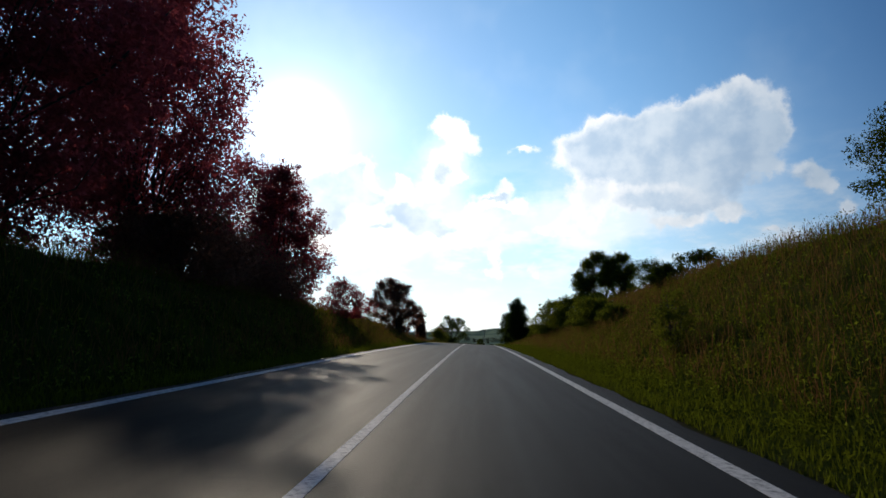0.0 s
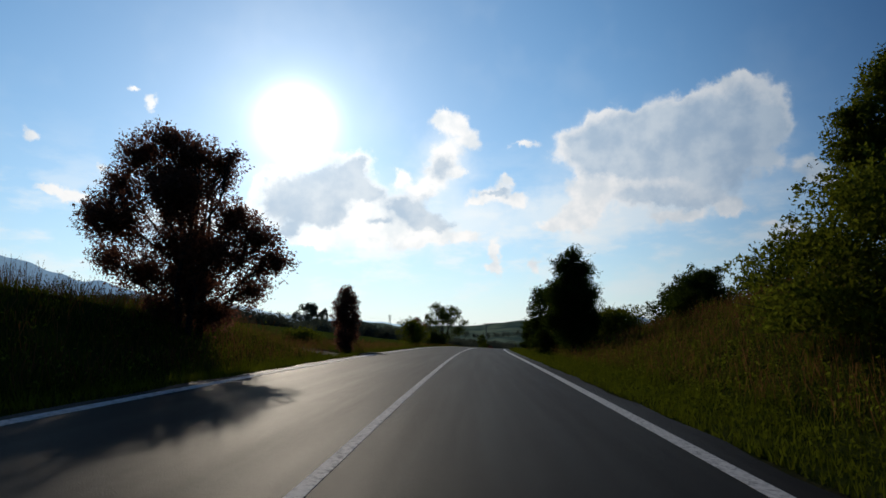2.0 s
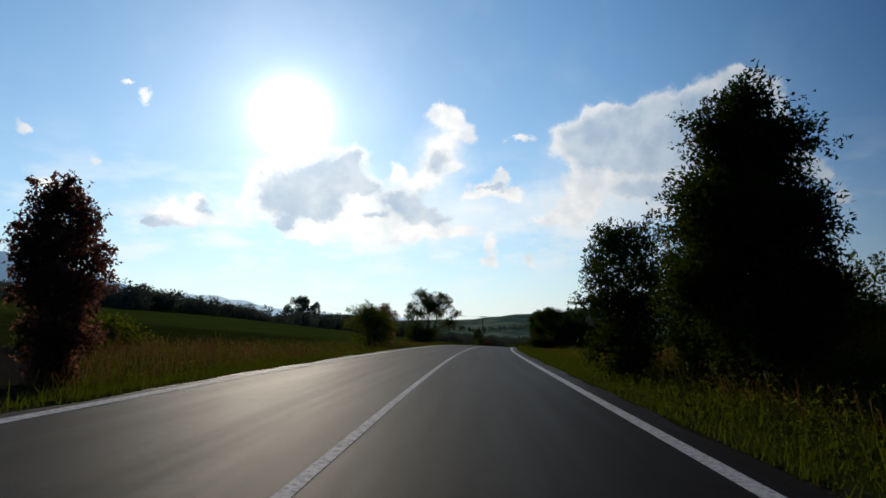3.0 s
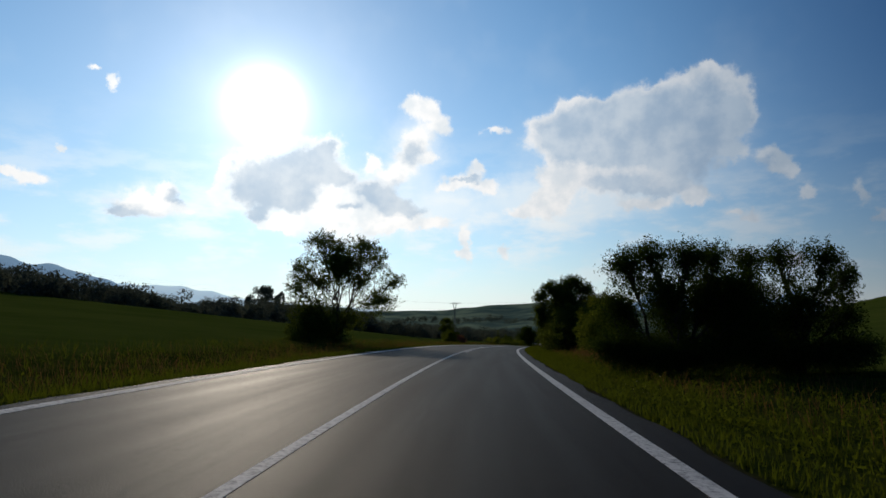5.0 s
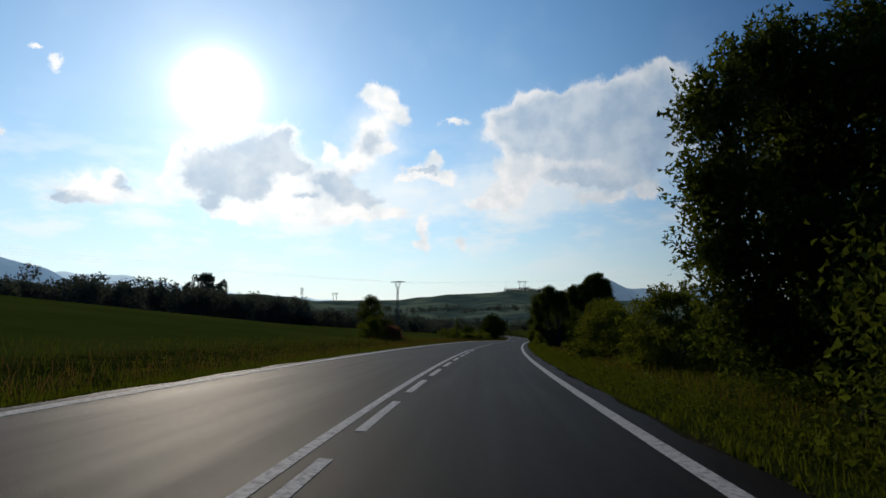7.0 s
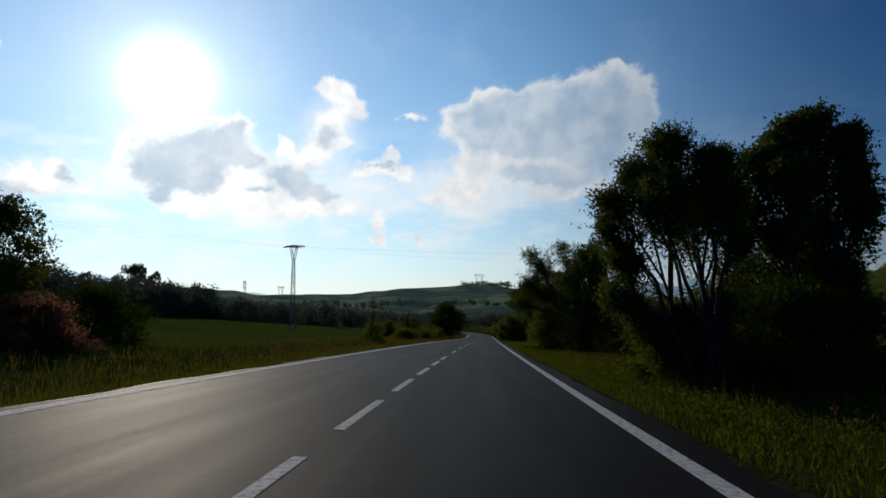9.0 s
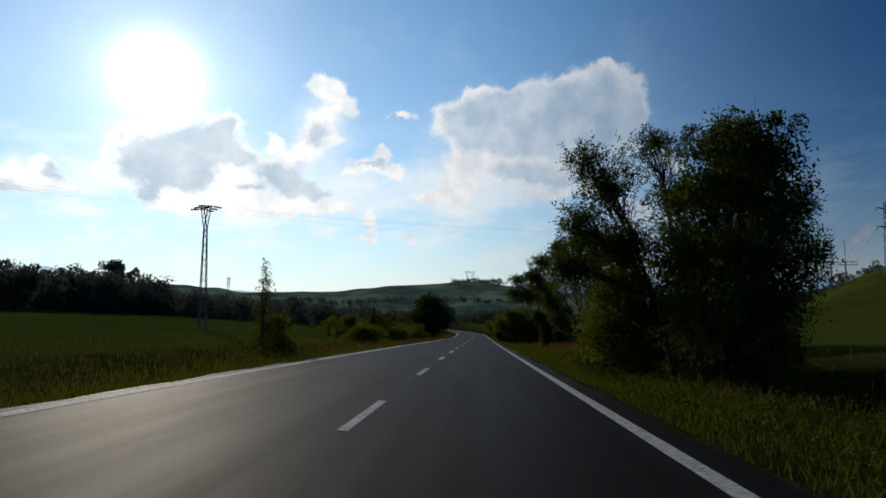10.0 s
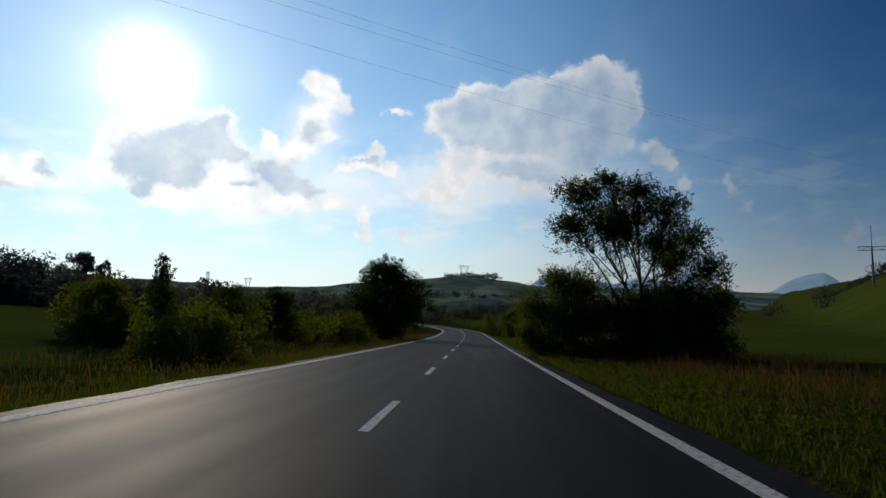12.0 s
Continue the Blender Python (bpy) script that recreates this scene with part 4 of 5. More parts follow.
woody("shrub", "dark leafy shrub beside the young tree", "shrub", 267, -15.4, -1.6, 4.2, M_OAK, "bush", 0.0, 4, 10000, 0.10, 36, 0.25, 113, stem_width=0.05)
woody("shrub", "low shrub at the edge of the field", "shrub", 256, -14.6, -1.2, 3.6, M_BUSH, "bush", 0.0, 4, 6000, 0.11, 26, 0.3, 26, stem_width=0.05)
woody("sapling", "thin upright sapling with few side branches", "tree", 298, -9.9, -1.5, 1.5, M_WILLOW, "cone", 0.02, 1, 1500, 0.085, 44, 0.8, 27, stem_width=0.035)
woody("shrub", "green shrub by the road verge", "shrub", 301, -10.4, -4.1, 2.6, M_BUSH, "bush", 0.0, 3, 5000, 0.10, 24, 0.2, 28, stem_width=0.05)
woody("shrub", "broad green shrub by the road verge", "shrub", 330, -11.2, -5.6, 4.6, M_BUSH, "bush", 0.0, 4, 8000, 0.11, 30, 0.2, 29, stem_width=0.05)
woody("tree", "slim upright young tree among the shrubs", "tree", 350, -13.9, -4.0, 1.8, M_WILLOW, "cone", 0.05, 1, 6000, 0.10, 44, 0.5, 107, stem_width=0.05)
woody("shrub", "dark leafy shrub at the edge of the field", "shrub", 351, -17.2, -5.0, 3.6, M_BUSH, "bush", 0.0, 4, 11000, 0.10, 36, 0.2, 108, stem_width=0.05)
woody("shrub", "dark leafy shrub at the edge of the field", "shrub", 361, -15.4, -5.0, 3.8, M_WILLOW, "bush", 0.0, 4, 11000, 0.10, 36, 0.2, 109, stem_width=0.05)
woody("shrub", "dark leafy shrub at the edge of the field", "shrub", 368, -14.6, -5.2, 4.0, M_OAK, "bush", 0.0, 4, 11000, 0.11, 36, 0.2, 110, stem_width=0.05)
woody("shrub", "low green shrub by the road verge", "shrub", 346, -10.6, -6.3, 5.0, M_BUSH, "bush", 0.0, 4, 8000, 0.11, 30, 0.2, 30, stem_width=0.05)
woody("tree", "dense dark tree with crown down to the ground", "tree", 387, -9.4, -1.7, 9.0, M_OAK, "round", 0.0, 3, 44000, 0.14, 90, 0.05, 31, stem_width=0.2)
woody("shrub", "low green shrub before the dense tree", "shrub", 372, -10.4, -6.9, 4.5, M_BUSH, "bush", 0.0, 4, 6000, 0.12, 28, 0.2, 32, stem_width=0.05)
# the other side
lobed_tree("tree", "leafy thicket tree on top of the cutting", 74, 15.3, [(-2.0, 0, 5.9, 1.2, 1.2), (-0.7, 0.2, 6.8, 1.32, 1.08), (0.7, -0.2, 6.1, 1.32, 1.08), (2.2, 0.2, 6.7, 1.2, 1.08), (-1.8, 0.4, 3.8, 1.44, 1.32), (0.1, -0.8, 4.1, 1.68, 1.44), (2.3, 0.5, 4.4, 1.44, 1.56), (-2.7, 0.2, 1.8, 1.32, 1.2), (-0.9, 0.3, 1.5, 1.8, 1.44), (1.6, 0, 1.5, 1.8, 1.68), (3.2, 0.2, 5.3, 1.08, 1.2), (0.6, 1.2, 4.3, 1.56, 1.32), (-2.9, 0.3, 3.4, 1.3, 1.2), (-3.2, 0, 4.6, 1.0, 1.0), (2.9, 0.3, 3.0, 1.4, 1.3), (0.5, -0.6, 5.2, 1.5, 1.1)], M_BUSH, 5, 130000, 0.12, 41, 0.1)
woody("shrub", "wiry shrub on top of the bank", "shrub", 53, 14.6, 8.0, 4.2, M_OAK, "round", 0.0, 4, 6000, 0.11, 30, 0.6, 42, stem_width=0.06)
woody("shrub", "wide green shrub below the bank", "shrub", 67, 8.2, 5.4, 5.6, M_BUSH, "bush", 0.0, 5, 16000, 0.11, 44, 0.25, 43, stem_width=0.07)
woody("shrub", "green shrub with thin stems below the bank", "shrub", 61.5, 9.0, 5.5, 4.4, M_BUSH, "bush", 0.04, 5, 13000, 0.11, 40, 0.3, 88, stem_width=0.06)
woody("shrub", "dark wiry shrub on the crest of the bank", "shrub", 40, 12.0, 6.0, 2.4, M_OAK, "round", 0.0, 4, 6000, 0.10, 34, 0.5, 89, stem_width=0.05)
woody("shrub", "low bramble on the slope of the bank", "shrub", 52, 9.6, 5.0, 3.6, M_OAK, "bush", 0.0, 4, 8000, 0.10, 34, 0.3, 90, stem_width=0.04)
woody("shrub", "slim bright green shrub standing on the slope", "shrub", 21.5, 6.5, 2.9, 1.5, M_BUSH, "round", 0.0, 4, 3600, 0.075, 34, 0.8, 91, stem_width=0.035)
woody("shrub", "dark ragged shrub on the crest of the bank", "shrub", 21.5, 15.4, 9.6, 4.6, M_OAK, "round", 0.0, 4, 12000, 0.10, 44, 0.5, 93, stem_width=0.06)
woody("shrub", "dark ragged shrub on the crest of the bank", "shrub", 43, 15.2, 7.3, 3.8, M_OAK, "round", 0.0, 4, 9000, 0.10, 40, 0.6, 94, stem_width=0.05)
woody("shrub", "dark thicket along the top of the fading bank", "shrub", 83, 15.0, 6.3, 6.0, M_OAK, "bush", 0.0, 5, 14000, 0.12, 46, 0.3, 97, stem_width=0.05)
woody("shrub", "dark thicket along the top of the fading bank", "shrub", 96, 13.5, 5.2, 5.0, M_OAK, "bush", 0.0, 5, 12000, 0.12, 42, 0.3, 98, stem_width=0.05)
woody("shrub", "brownish-green shrub rising from the slope", "shrub", 47, 8.6, 4.4, 4.2, M_BUSH, "bush", 0.0, 5, 14000, 0.09, 46, 0.35, 95, stem_width=0.04)
woody("shrub", "small green shrub on the slope", "shrub", 40, 8.8, 3.4, 2.4, M_BUSH, "bush", 0.0, 4, 6000, 0.10, 24, 0.2, 44, stem_width=0.05)
lobed_tree("tree", "tall conical dark green tree by the verge", 95, 6.1, [(-0.12, 0, 6.6, 0.81, 0.9), (-0.62, 0.2, 5.8, 1.08, 1.0), (0.38, -0.2, 5.5, 1.17, 1.0), (-0.12, 0.6, 4.7, 1.53, 1.0), (-1.12, -0.3, 4.0, 1.26, 1.1), (0.68, 0, 3.9, 1.26, 1.1), (-0.12, -0.9, 3.5, 1.35, 1.2), (-0.12, 1, 3.2, 1.44, 1.2), (-1.32, 0.2, 2.3, 1.17, 1.1), (0.88, -0.2, 2.2, 1.17, 1.1), (-0.12, -1, 1.5, 1.26, 1.1), (-0.12, 0.8, 1.2, 1.26, 1.1)], M_OAK, 3, 90000, 0.11, 45, 0.1)
woody("tree", "dark leafy tree beside the conical one", "tree", 103, 4.9, 5.5, 3.5, M_OAK, "round", 0.0, 2, 15000, 0.12, 46, 0.1, 46, stem_width=0.12)
woody("tree", "slender lighter tree in the roadside row", "tree", 99, 5.9, 5.6, 2.0, M_BUSH, "column", 0.03, 1, 8000, 0.11, 32, 0.2, 47, stem_width=0.08)
woody("shrub", "tangled shrub on the fading bank", "shrub", 90, 12.5, 5.4, 4.6, M_OAK, "bush", 0.0, 5, 14000, 0.12, 34, 0.15, 48, stem_width=0.06)
woody("shrub", "tangled bush where the bank runs out", "shrub", 100, 9.8, 3.7, 5.0, M_BUSH, "bush", 0.0, 5, 12000, 0.12, 40, 0.2, 83, stem_width=0.06)
woody("shrub", "tangled bush where the bank runs out", "shrub", 109, 10.4, 3.7, 5.2, M_OAK, "bush", 0.0, 5, 12000, 0.12, 40, 0.2, 84, stem_width=0.06)
lobed_tree("shrub", "broad dark thicket at the edge of the meadow", 159, 7.3, [(-1.7, 0, 4.1, 1.0, 1.1), (-0.6, 0.6, 4.6, 1.0, 0.9), (0.6, -0.5, 4.4, 1.0, 0.9), (1.8, 0.5, 4.5, 0.9, 0.9), (-1.9, 0.3, 2.5, 1.0, 1.1), (-0.4, -0.8, 2.9, 1.2, 1.3), (1.3, 0.6, 2.9, 1.3, 1.3), (0.4, 1.2, 2.2, 1.3, 1.1), (-1.6, 0, 0.9, 1.3, 0.9), (0, 0.6, 0.9, 1.3, 0.9), (1.6, -0.3, 0.9, 1.3, 0.9), (2.4, 0.2, 3.2, 1.3, 1.2), (2.6, -0.2, 1.9, 1.4, 1.2), (-2.4, 0, 1.0, 1.0, 0.9), (3.0, 0.3, 0.9, 1.2, 0.9), (-0.8, -0.8, 0.8, 1.2, 0.8), (0.8, -0.8, 0.9, 1.2, 0.8)], M_OAK, 6, 150000, 0.075, 49, 0.1, "shrub")
lobed_tree("shrub", "broad dark thicket reaching into the meadow", 161, 12.6, [(-1.6, 0, 4.5, 1.0, 1.0), (-0.1, 0.6, 4.7, 1.0, 1.0), (1.2, -0.5, 4.6, 1.0, 1.0), (2.4, 0.4, 3.8, 0.9, 1.1), (-1.5, 0.5, 2.8, 1.4, 1.4), (0.2, -0.6, 2.8, 1.4, 1.4), (2.0, 0, 2.3, 1.0, 1.1), (-0.0, 1.2, 2.2, 1.6, 1.1), (-1.8, 0, 0.9, 1.4, 0.9), (0, 0.6, 0.9, 1.4, 0.9), (1.8, -0.3, 0.9, 1.4, 0.9), (-2.6, 0.2, 3.2, 1.3, 1.2), (-2.8, -0.2, 1.9, 1.4, 1.2), (2.6, 0, 1.0, 1.1, 0.9), (-0.8, -0.8, 0.8, 1.3, 0.8), (0.9, -0.8, 0.9, 1.3, 0.8)], M_OAK, 6, 110000, 0.085, 50, 0.1, "shrub")
woody("shrub", "dense thicket at the foot of the willow", "shrub", 196, 7.0, 2.4, 6.0, M_WILLOW, "bush", 0.0, 5, 14000, 0.13, 60, 0.0, 51, stem_width=0.15)
lobed_tree("tree", "tall dark willow by the inside of the bend", 200.5, 7.0, [(-2.6, 0, 5.7, 1.0, 1.1), (-1.5, 0, 6.6, 1.3, 1.1), (0.6, 0, 7.3, 1.4, 1.0), (2.0, 0, 6.4, 1.3, 1.2), (2.9, 0, 5.3, 1.0, 1.2), (-2.7, 0, 4.2, 0.9, 1.0), (-2.5, 0.2, 2.9, 0.9, 0.9), (0.9, 0, 4.6, 1.6, 1.0), (-0.8, 0.8, 4.6, 1.4, 1.0), (-0.3, 1.6, 6.0, 1.5, 1.1), (-0.1, -1.3, 5.8, 1.4, 1.1), (2.6, 0.5, 3.6, 1.3, 1.1), (-1.2, -0.5, 3.2, 1.2, 1.0), (0.6, -0.6, 2.8, 1.4, 1.1), (-1.8, 0.5, 1.6, 1.2, 1.0), (0, 0.3, 1.3, 1.5, 1.0), (1.9, -0.2, 1.9, 1.5, 1.2), (3.1, 0, 1.5, 1.2, 1.2)], M_WILLOW, 7, 130000, 0.12, 52)
woody("shrub", "bushy thicket by the inside of the bend", "shrub", 184, 9.0, 2.0, 5.6, M_BUSH, "bush", 0.0, 6, 20000, 0.12, 52, 0.15, 53, stem_width=0.06)
woody("shrub", "feathery willow shrub beside the road", "shrub", 216, 8.0, 0.6, 5.0, M_BUSH, "bush", 0.0, 6, 16000, 0.12, 46, 0.35, 54, stem_width=0.06)
woody("shrub", "feathery willow shrub beside the road", "shrub", 228, 7.4, -0.2, 5.0, M_BUSH, "bush", 0.0, 6, 15000, 0.12, 46, 0.3, 55, stem_width=0.06)
woody("shrub", "feathery willow shrub beside the row", "shrub", 193, 10.2, 3.4, 6.0, M_BUSH, "bush", 0.0, 6, 18000, 0.12, 48, 0.3, 71, stem_width=0.06)
woody("shrub", "feathery willow shrub beside the row", "shrub", 201, 11.2, 3.0, 6.0, M_WILLOW, "bush", 0.0, 6, 16000, 0.12, 48, 0.3, 72, stem_width=0.06)
woody("shrub", "upright willow shrub near the verge", "shrub", 247, 9.6, 0.6, 5.0, M_BUSH, "bush", 0.0, 6, 15000, 0.12, 46, 0.35, 73, stem_width=0.06)
woody("shrub", "upright willow shrub near the verge", "shrub", 238, 8.6, 0.0, 4.6, M_BUSH, "bush", 0.0, 6, 13000, 0.12, 42, 0.35, 74, stem_width=0.06)
lobed_tree("tree", "large dark willow with bare lower stems", 259.5, 6.0, [(-1.7, 0, 5.8, 0.8, 0.7), (-0.8, 0.2, 6.7, 0.9, 0.7), (0.3, -0.2, 6.2, 0.8, 0.7), (-2.4, 0.2, 5.1, 0.6, 0.6), (-2.5, 0, 4.3, 0.5, 0.5), (-1.3, -1.2, 5.0, 0.9, 0.7), (0.0, 1.2, 5.0, 0.8, 0.7), (0.8, 0.3, 5.3, 0.7, 0.8), (-0.6, 1.4, 5.8, 1.0, 0.7), (-2.0, 0.3, 3.5, 0.6, 0.5), (-2.3, 0, 2.5, 0.6, 0.6), (-1.5, 0.5, 1.9, 0.7, 0.7), (-0.5, 1.0, 2.1, 0.8, 0.6), (0.6, 0.8, 2.4, 0.8, 0.7), (-0.8, 0.6, 1.0, 0.9, 0.7), (0.5, 0.9, 1.0, 1.0, 0.7), (1.2, 0.6, 4.0, 0.6, 0.6)], M_WILLOW, 8, 130000, 0.085, 57)
lobed_tree("tree", "large rounded willow behind the roadside row", 263, 11.2, [(-2.1, 0, 7.0, 0.8, 0.8), (-0.4, 0.3, 8.3, 1.0, 0.7), (-1.3, 0.2, 7.7, 0.7, 0.7), (0.5, -0.2, 7.6, 0.8, 0.8), (0.9, 0.2, 6.5, 0.7, 0.9), (-0.4, 1.3, 6.6, 1.1, 0.8), (-1.6, -1, 6.2, 0.8, 0.8), (1.1, 0, 5.4, 0.7, 1.0), (0.2, 0.8, 5.0, 0.8, 0.8), (-1.3, 0.4, 4.5, 0.7, 0.8), (0.2, 0.3, 3.2, 1.0, 1.0), (-1.0, 0, 2.3, 1.0, 1.0), (0.8, 0.6, 1.9, 1.0, 1.0), (-3.0, 1.2, 6.8, 0.7, 0.8), (-3.5, 1.5, 5.9, 0.8, 0.8), (-2.4, 0.6, 5.4, 0.8, 0.7)], M_WILLOW, 6, 110000, 0.13, 58)
woody("shrub", "dark undergrowth beneath the roadside willow", "shrub", 204.5, 8.6, 1.2, 4.6, M_OAK, "bush", 0.0, 5, 16000, 0.10, 44, 0.1, 101, stem_width=0.05)
woody("shrub", "dark undergrowth beneath the roadside willow", "shrub", 207.5, 11.6, 3.4, 5.2, M_WILLOW, "bush", 0.0, 5, 16000, 0.11, 44, 0.2, 102, stem_width=0.05)
woody("shrub", "leafy shoots at the foot of the willow", "shrub", 263, 6.0, -2.6, 3.0, M_BUSH, "bush", 0.0, 5, 14000, 0.085, 40, 0.2, 111, stem_width=0.04)
woody("shrub", "dark undergrowth between the two willows", "shrub", 267, 10.6, -0.4, 5.0, M_OAK, "bush", 0.0, 5, 16000, 0.11, 44, 0.15, 103, stem_width=0.05)
woody("shrub", "dark undergrowth between the two willows", "shrub", 270, 14.2, 0.4, 5.4, M_OAK, "bush", 0.0, 5, 16000, 0.11, 44, 0.15, 104, stem_width=0.05)
woody("shrub", "dark thicket under the willows", "shrub", 262, 9.0, -1.6, 6.0, M_OAK, "bush", 0.0, 6, 16000, 0.12, 40, 0.15, 59, stem_width=0.06)
lobed_tree("tree", "tall bushy willow with several tops", 292, 7.5, [(-3.6, 0, 7.6, 0.9, 1.1), (-2.7, 0, 6.7, 1.1, 1.1), (-1.1, 0, 8.3, 1.0, 0.8), (1.5, 0, 8.3, 1.1, 1.0), (2.7, 0, 7.9, 1.0, 1.1), (1.7, 0, 6.7, 1.2, 1.1), (3.6, 0, 5.8, 1.0, 1.1), (4.1, 0, 4.2, 1.0, 1.3), (-3.9, 0, 5.3, 1.1, 1.1), (-2.4, 0, 4.5, 1.6, 1.3), (-4.4, 0, 3.7, 1.1, 1.3), (0.0, 0, 4.5, 2.0, 1.6), (2.1, 0, 4.2, 1.8, 1.8), (0.3, 2.0, 6.7, 1.3, 0.9), (1.1, -1.5, 6.5, 1.3, 1.1), (-0.9, 0, 2.1, 2.2, 1.6), (2.0, 0, 2.1, 2.0, 1.3)], M_WILLOW, 7, 122000, 0.09, 61, 0.12)
woody("tree", "bushy willow with low branches", "tree", 288, 7.4, 2.0, 4.8, M_WILLOW, "round", 0.02, 4, 22000, 0.12, 52, 0.35, 60, stem_width=0.13)
woody("shrub", "leafy skirt of willow shoots by the verge", "shrub", 293, 5.2, -2.2, 3.6, M_BUSH, "bush", 0.0, 5, 12000, 0.11, 38, 0.2, 62, stem_width=0.06)
lobed_tree("tree", "willow with fanned bare stems and high crown", 317.5, 8.7, [(-4.4, 0, 5.8, 1.0, 1.0), (-3.8, 0, 7.0, 1.1, 1.1), (-2.5, 0, 8.1, 1.1, 1.0), (-1.0, 0, 8.7, 1.1, 0.9), (0.3, 0, 8.5, 1.1, 1.0), (1.8, 0, 8.1, 1.1, 1.0), (2.8, 0, 6.9, 1.1, 1.2), (3.4, 0, 5.4, 1.0, 1.2), (-2.2, 0, 7.0, 1.0, 1.0), (-0.3, 1.8, 7.1, 1.5, 1.0), (0.1, -1.6, 6.9, 1.5, 1.0), (1.4, 0, 5.0, 0.9, 0.8), (3.0, 0, 3.9, 1.0, 1.2), (1.7, 0.3, 3.7, 0.9, 0.8), (0.5, 0, 5.2, 0.9, 0.7), (2.5, 0.4, 2.4, 1.1, 1.1), (3.6, 0.2, 3.2, 0.9, 1.3), (-1.4, 0.8, 6.2, 0.8, 0.8), (1.3, 0.8, 1.9, 0.8, 0.8), (3.4, 0.4, 1.5, 0.9, 0.9), (-3.2, 0, 3.9, 1.0, 0.8), (-2.6, 0.5, 2.6, 1.0, 0.9), (-1.4, -0.6, 1.7, 1.0, 0.8), (0.8, 0.8, 2.2, 1.0, 0.9)], M_WILLOW, 9, 130000, 0.095, 63)
woody("shrub", "leafy shrub beside the fanned willow", "shrub", 317.5, 11.3, -1.4, 4.6, M_WILLOW, "bush", 0.0, 4, 14000, 0.11, 32, 0.3, 64, stem_width=0.05)
lobed_tree("tree", "wide airy willow with sky between its limbs", 357, 8.6, [(-3.7, 0, 7.0, 1.5, 1.4), (-3.1, 0.3, 9.0, 1.6, 1.2), (-1.7, -0.2, 9.7, 1.1, 0.8), (-0.1, 0.2, 9.0, 1.6, 1.1), (1.4, 0, 8.1, 1.5, 1.4), (-0.8, 1.4, 7.6, 2.0, 1.3), (-1.8, -1.4, 6.6, 1.6, 1.1), (2.6, 0.2, 6.5, 1.4, 1.4), (3.6, 0, 4.7, 1.3, 1.4), (1.9, 1.0, 5.3, 1.4, 1.1), (0.4, -1.2, 6.1, 1.3, 1.0), (4.2, 0.2, 3.0, 1.4, 1.4), (1.6, 0.5, 2.7, 1.9, 1.6), (-0.9, 0.3, 2.5, 1.8, 1.6), (2.9, 0.4, 1.0, 2.0, 1.3), (-0.1, 0.2, 1.0, 2.0, 1.2)], M_WILLOW, 6, 105000, 0.11, 66, 0.10)
lobed_tree("shrub", "dense green thicket in front of the airy willow", 357.5, 4.9, [(-2.0, 0.3, 2.8, 1.3, 1.4), (-0.6, -0.3, 4.3, 1.4, 1.2), (0.8, 0.5, 3.9, 1.4, 1.4), (-0.3, -1.0, 2.2, 1.7, 1.5), (1.5, 0, 2.2, 1.3, 1.5), (-2.4, 0, 1.4, 0.9, 0.9), (0.0, 1.2, 2.5, 1.5, 1.5), (-1.5, -0.4, 0.7, 1.4, 1.0), (0.3, -0.8, 0.5, 1.5, 1.0), (1.8, 0.2, 0.7, 1.2, 1.0)], M_BUSH, 5, 70000, 0.10, 67, 0.08, "shrub")
lobed_tree("shrub", "ragged leafy shrub with spiky tops in the long grass", 331, 6.6, [(-0.8, 0, 3.9, 0.12, 0.25), (-1.0, 0.1, 3.7, 0.25, 0.12), (-1.2, 0, 3.6, 0.12, 0.12), (-0.6, 0.3, 3.6, 0.25, 0.25), (-0.3, -0.3, 3.4, 0.38, 0.25), (0.2, 0.2, 3.4, 0.25, 0.25), (0.5, 0, 3.3, 0.25, 0.25), (-0.4, 0.3, 3.1, 0.5, 0.38), (0.1, -0.3, 2.8, 0.5, 0.5), (-0.3, 0.2, 2.4, 0.5, 0.38), (0.4, 0.3, 2.3, 0.5, 0.5), (-0.0, 0, 1.8, 0.75, 0.5), (0.1, 0.2, 1.1, 0.88, 0.62)], M_BUSH, 5, 32000, 0.085, 65, 0.1, "shrub")
woody("shrub", "dark thicket round the foot of the airy willow", "shrub", 356, 9.8, -5.0, 7.0, M_OAK, "bush", 0.0, 6, 22000, 0.12, 50, 0.1, 81, stem_width=0.06)
woody("shrub", "leafy thicket behind the bushy willow", "shrub", 294, 10.4, -1.2, 4.8, M_WILLOW, "bush", 0.0, 5, 12000, 0.11, 38, 0.2, 82, stem_width=0.06)
woody("tree", "small round tree near the distant bend", "tree", 428, 6.4, -7.2, 4.0, M_BUSH, "round", 0.0, 2, 8000, 0.13, 36, 0.1, 68, stem_width=0.1)
woody("shrub", "low shrub near the distant bend", "shrub", 452, 4.6, -8.8, 4.0, M_BUSH, "bush", 0.0, 4, 5000, 0.13, 26, 0.1, 69, stem_width=0.05)


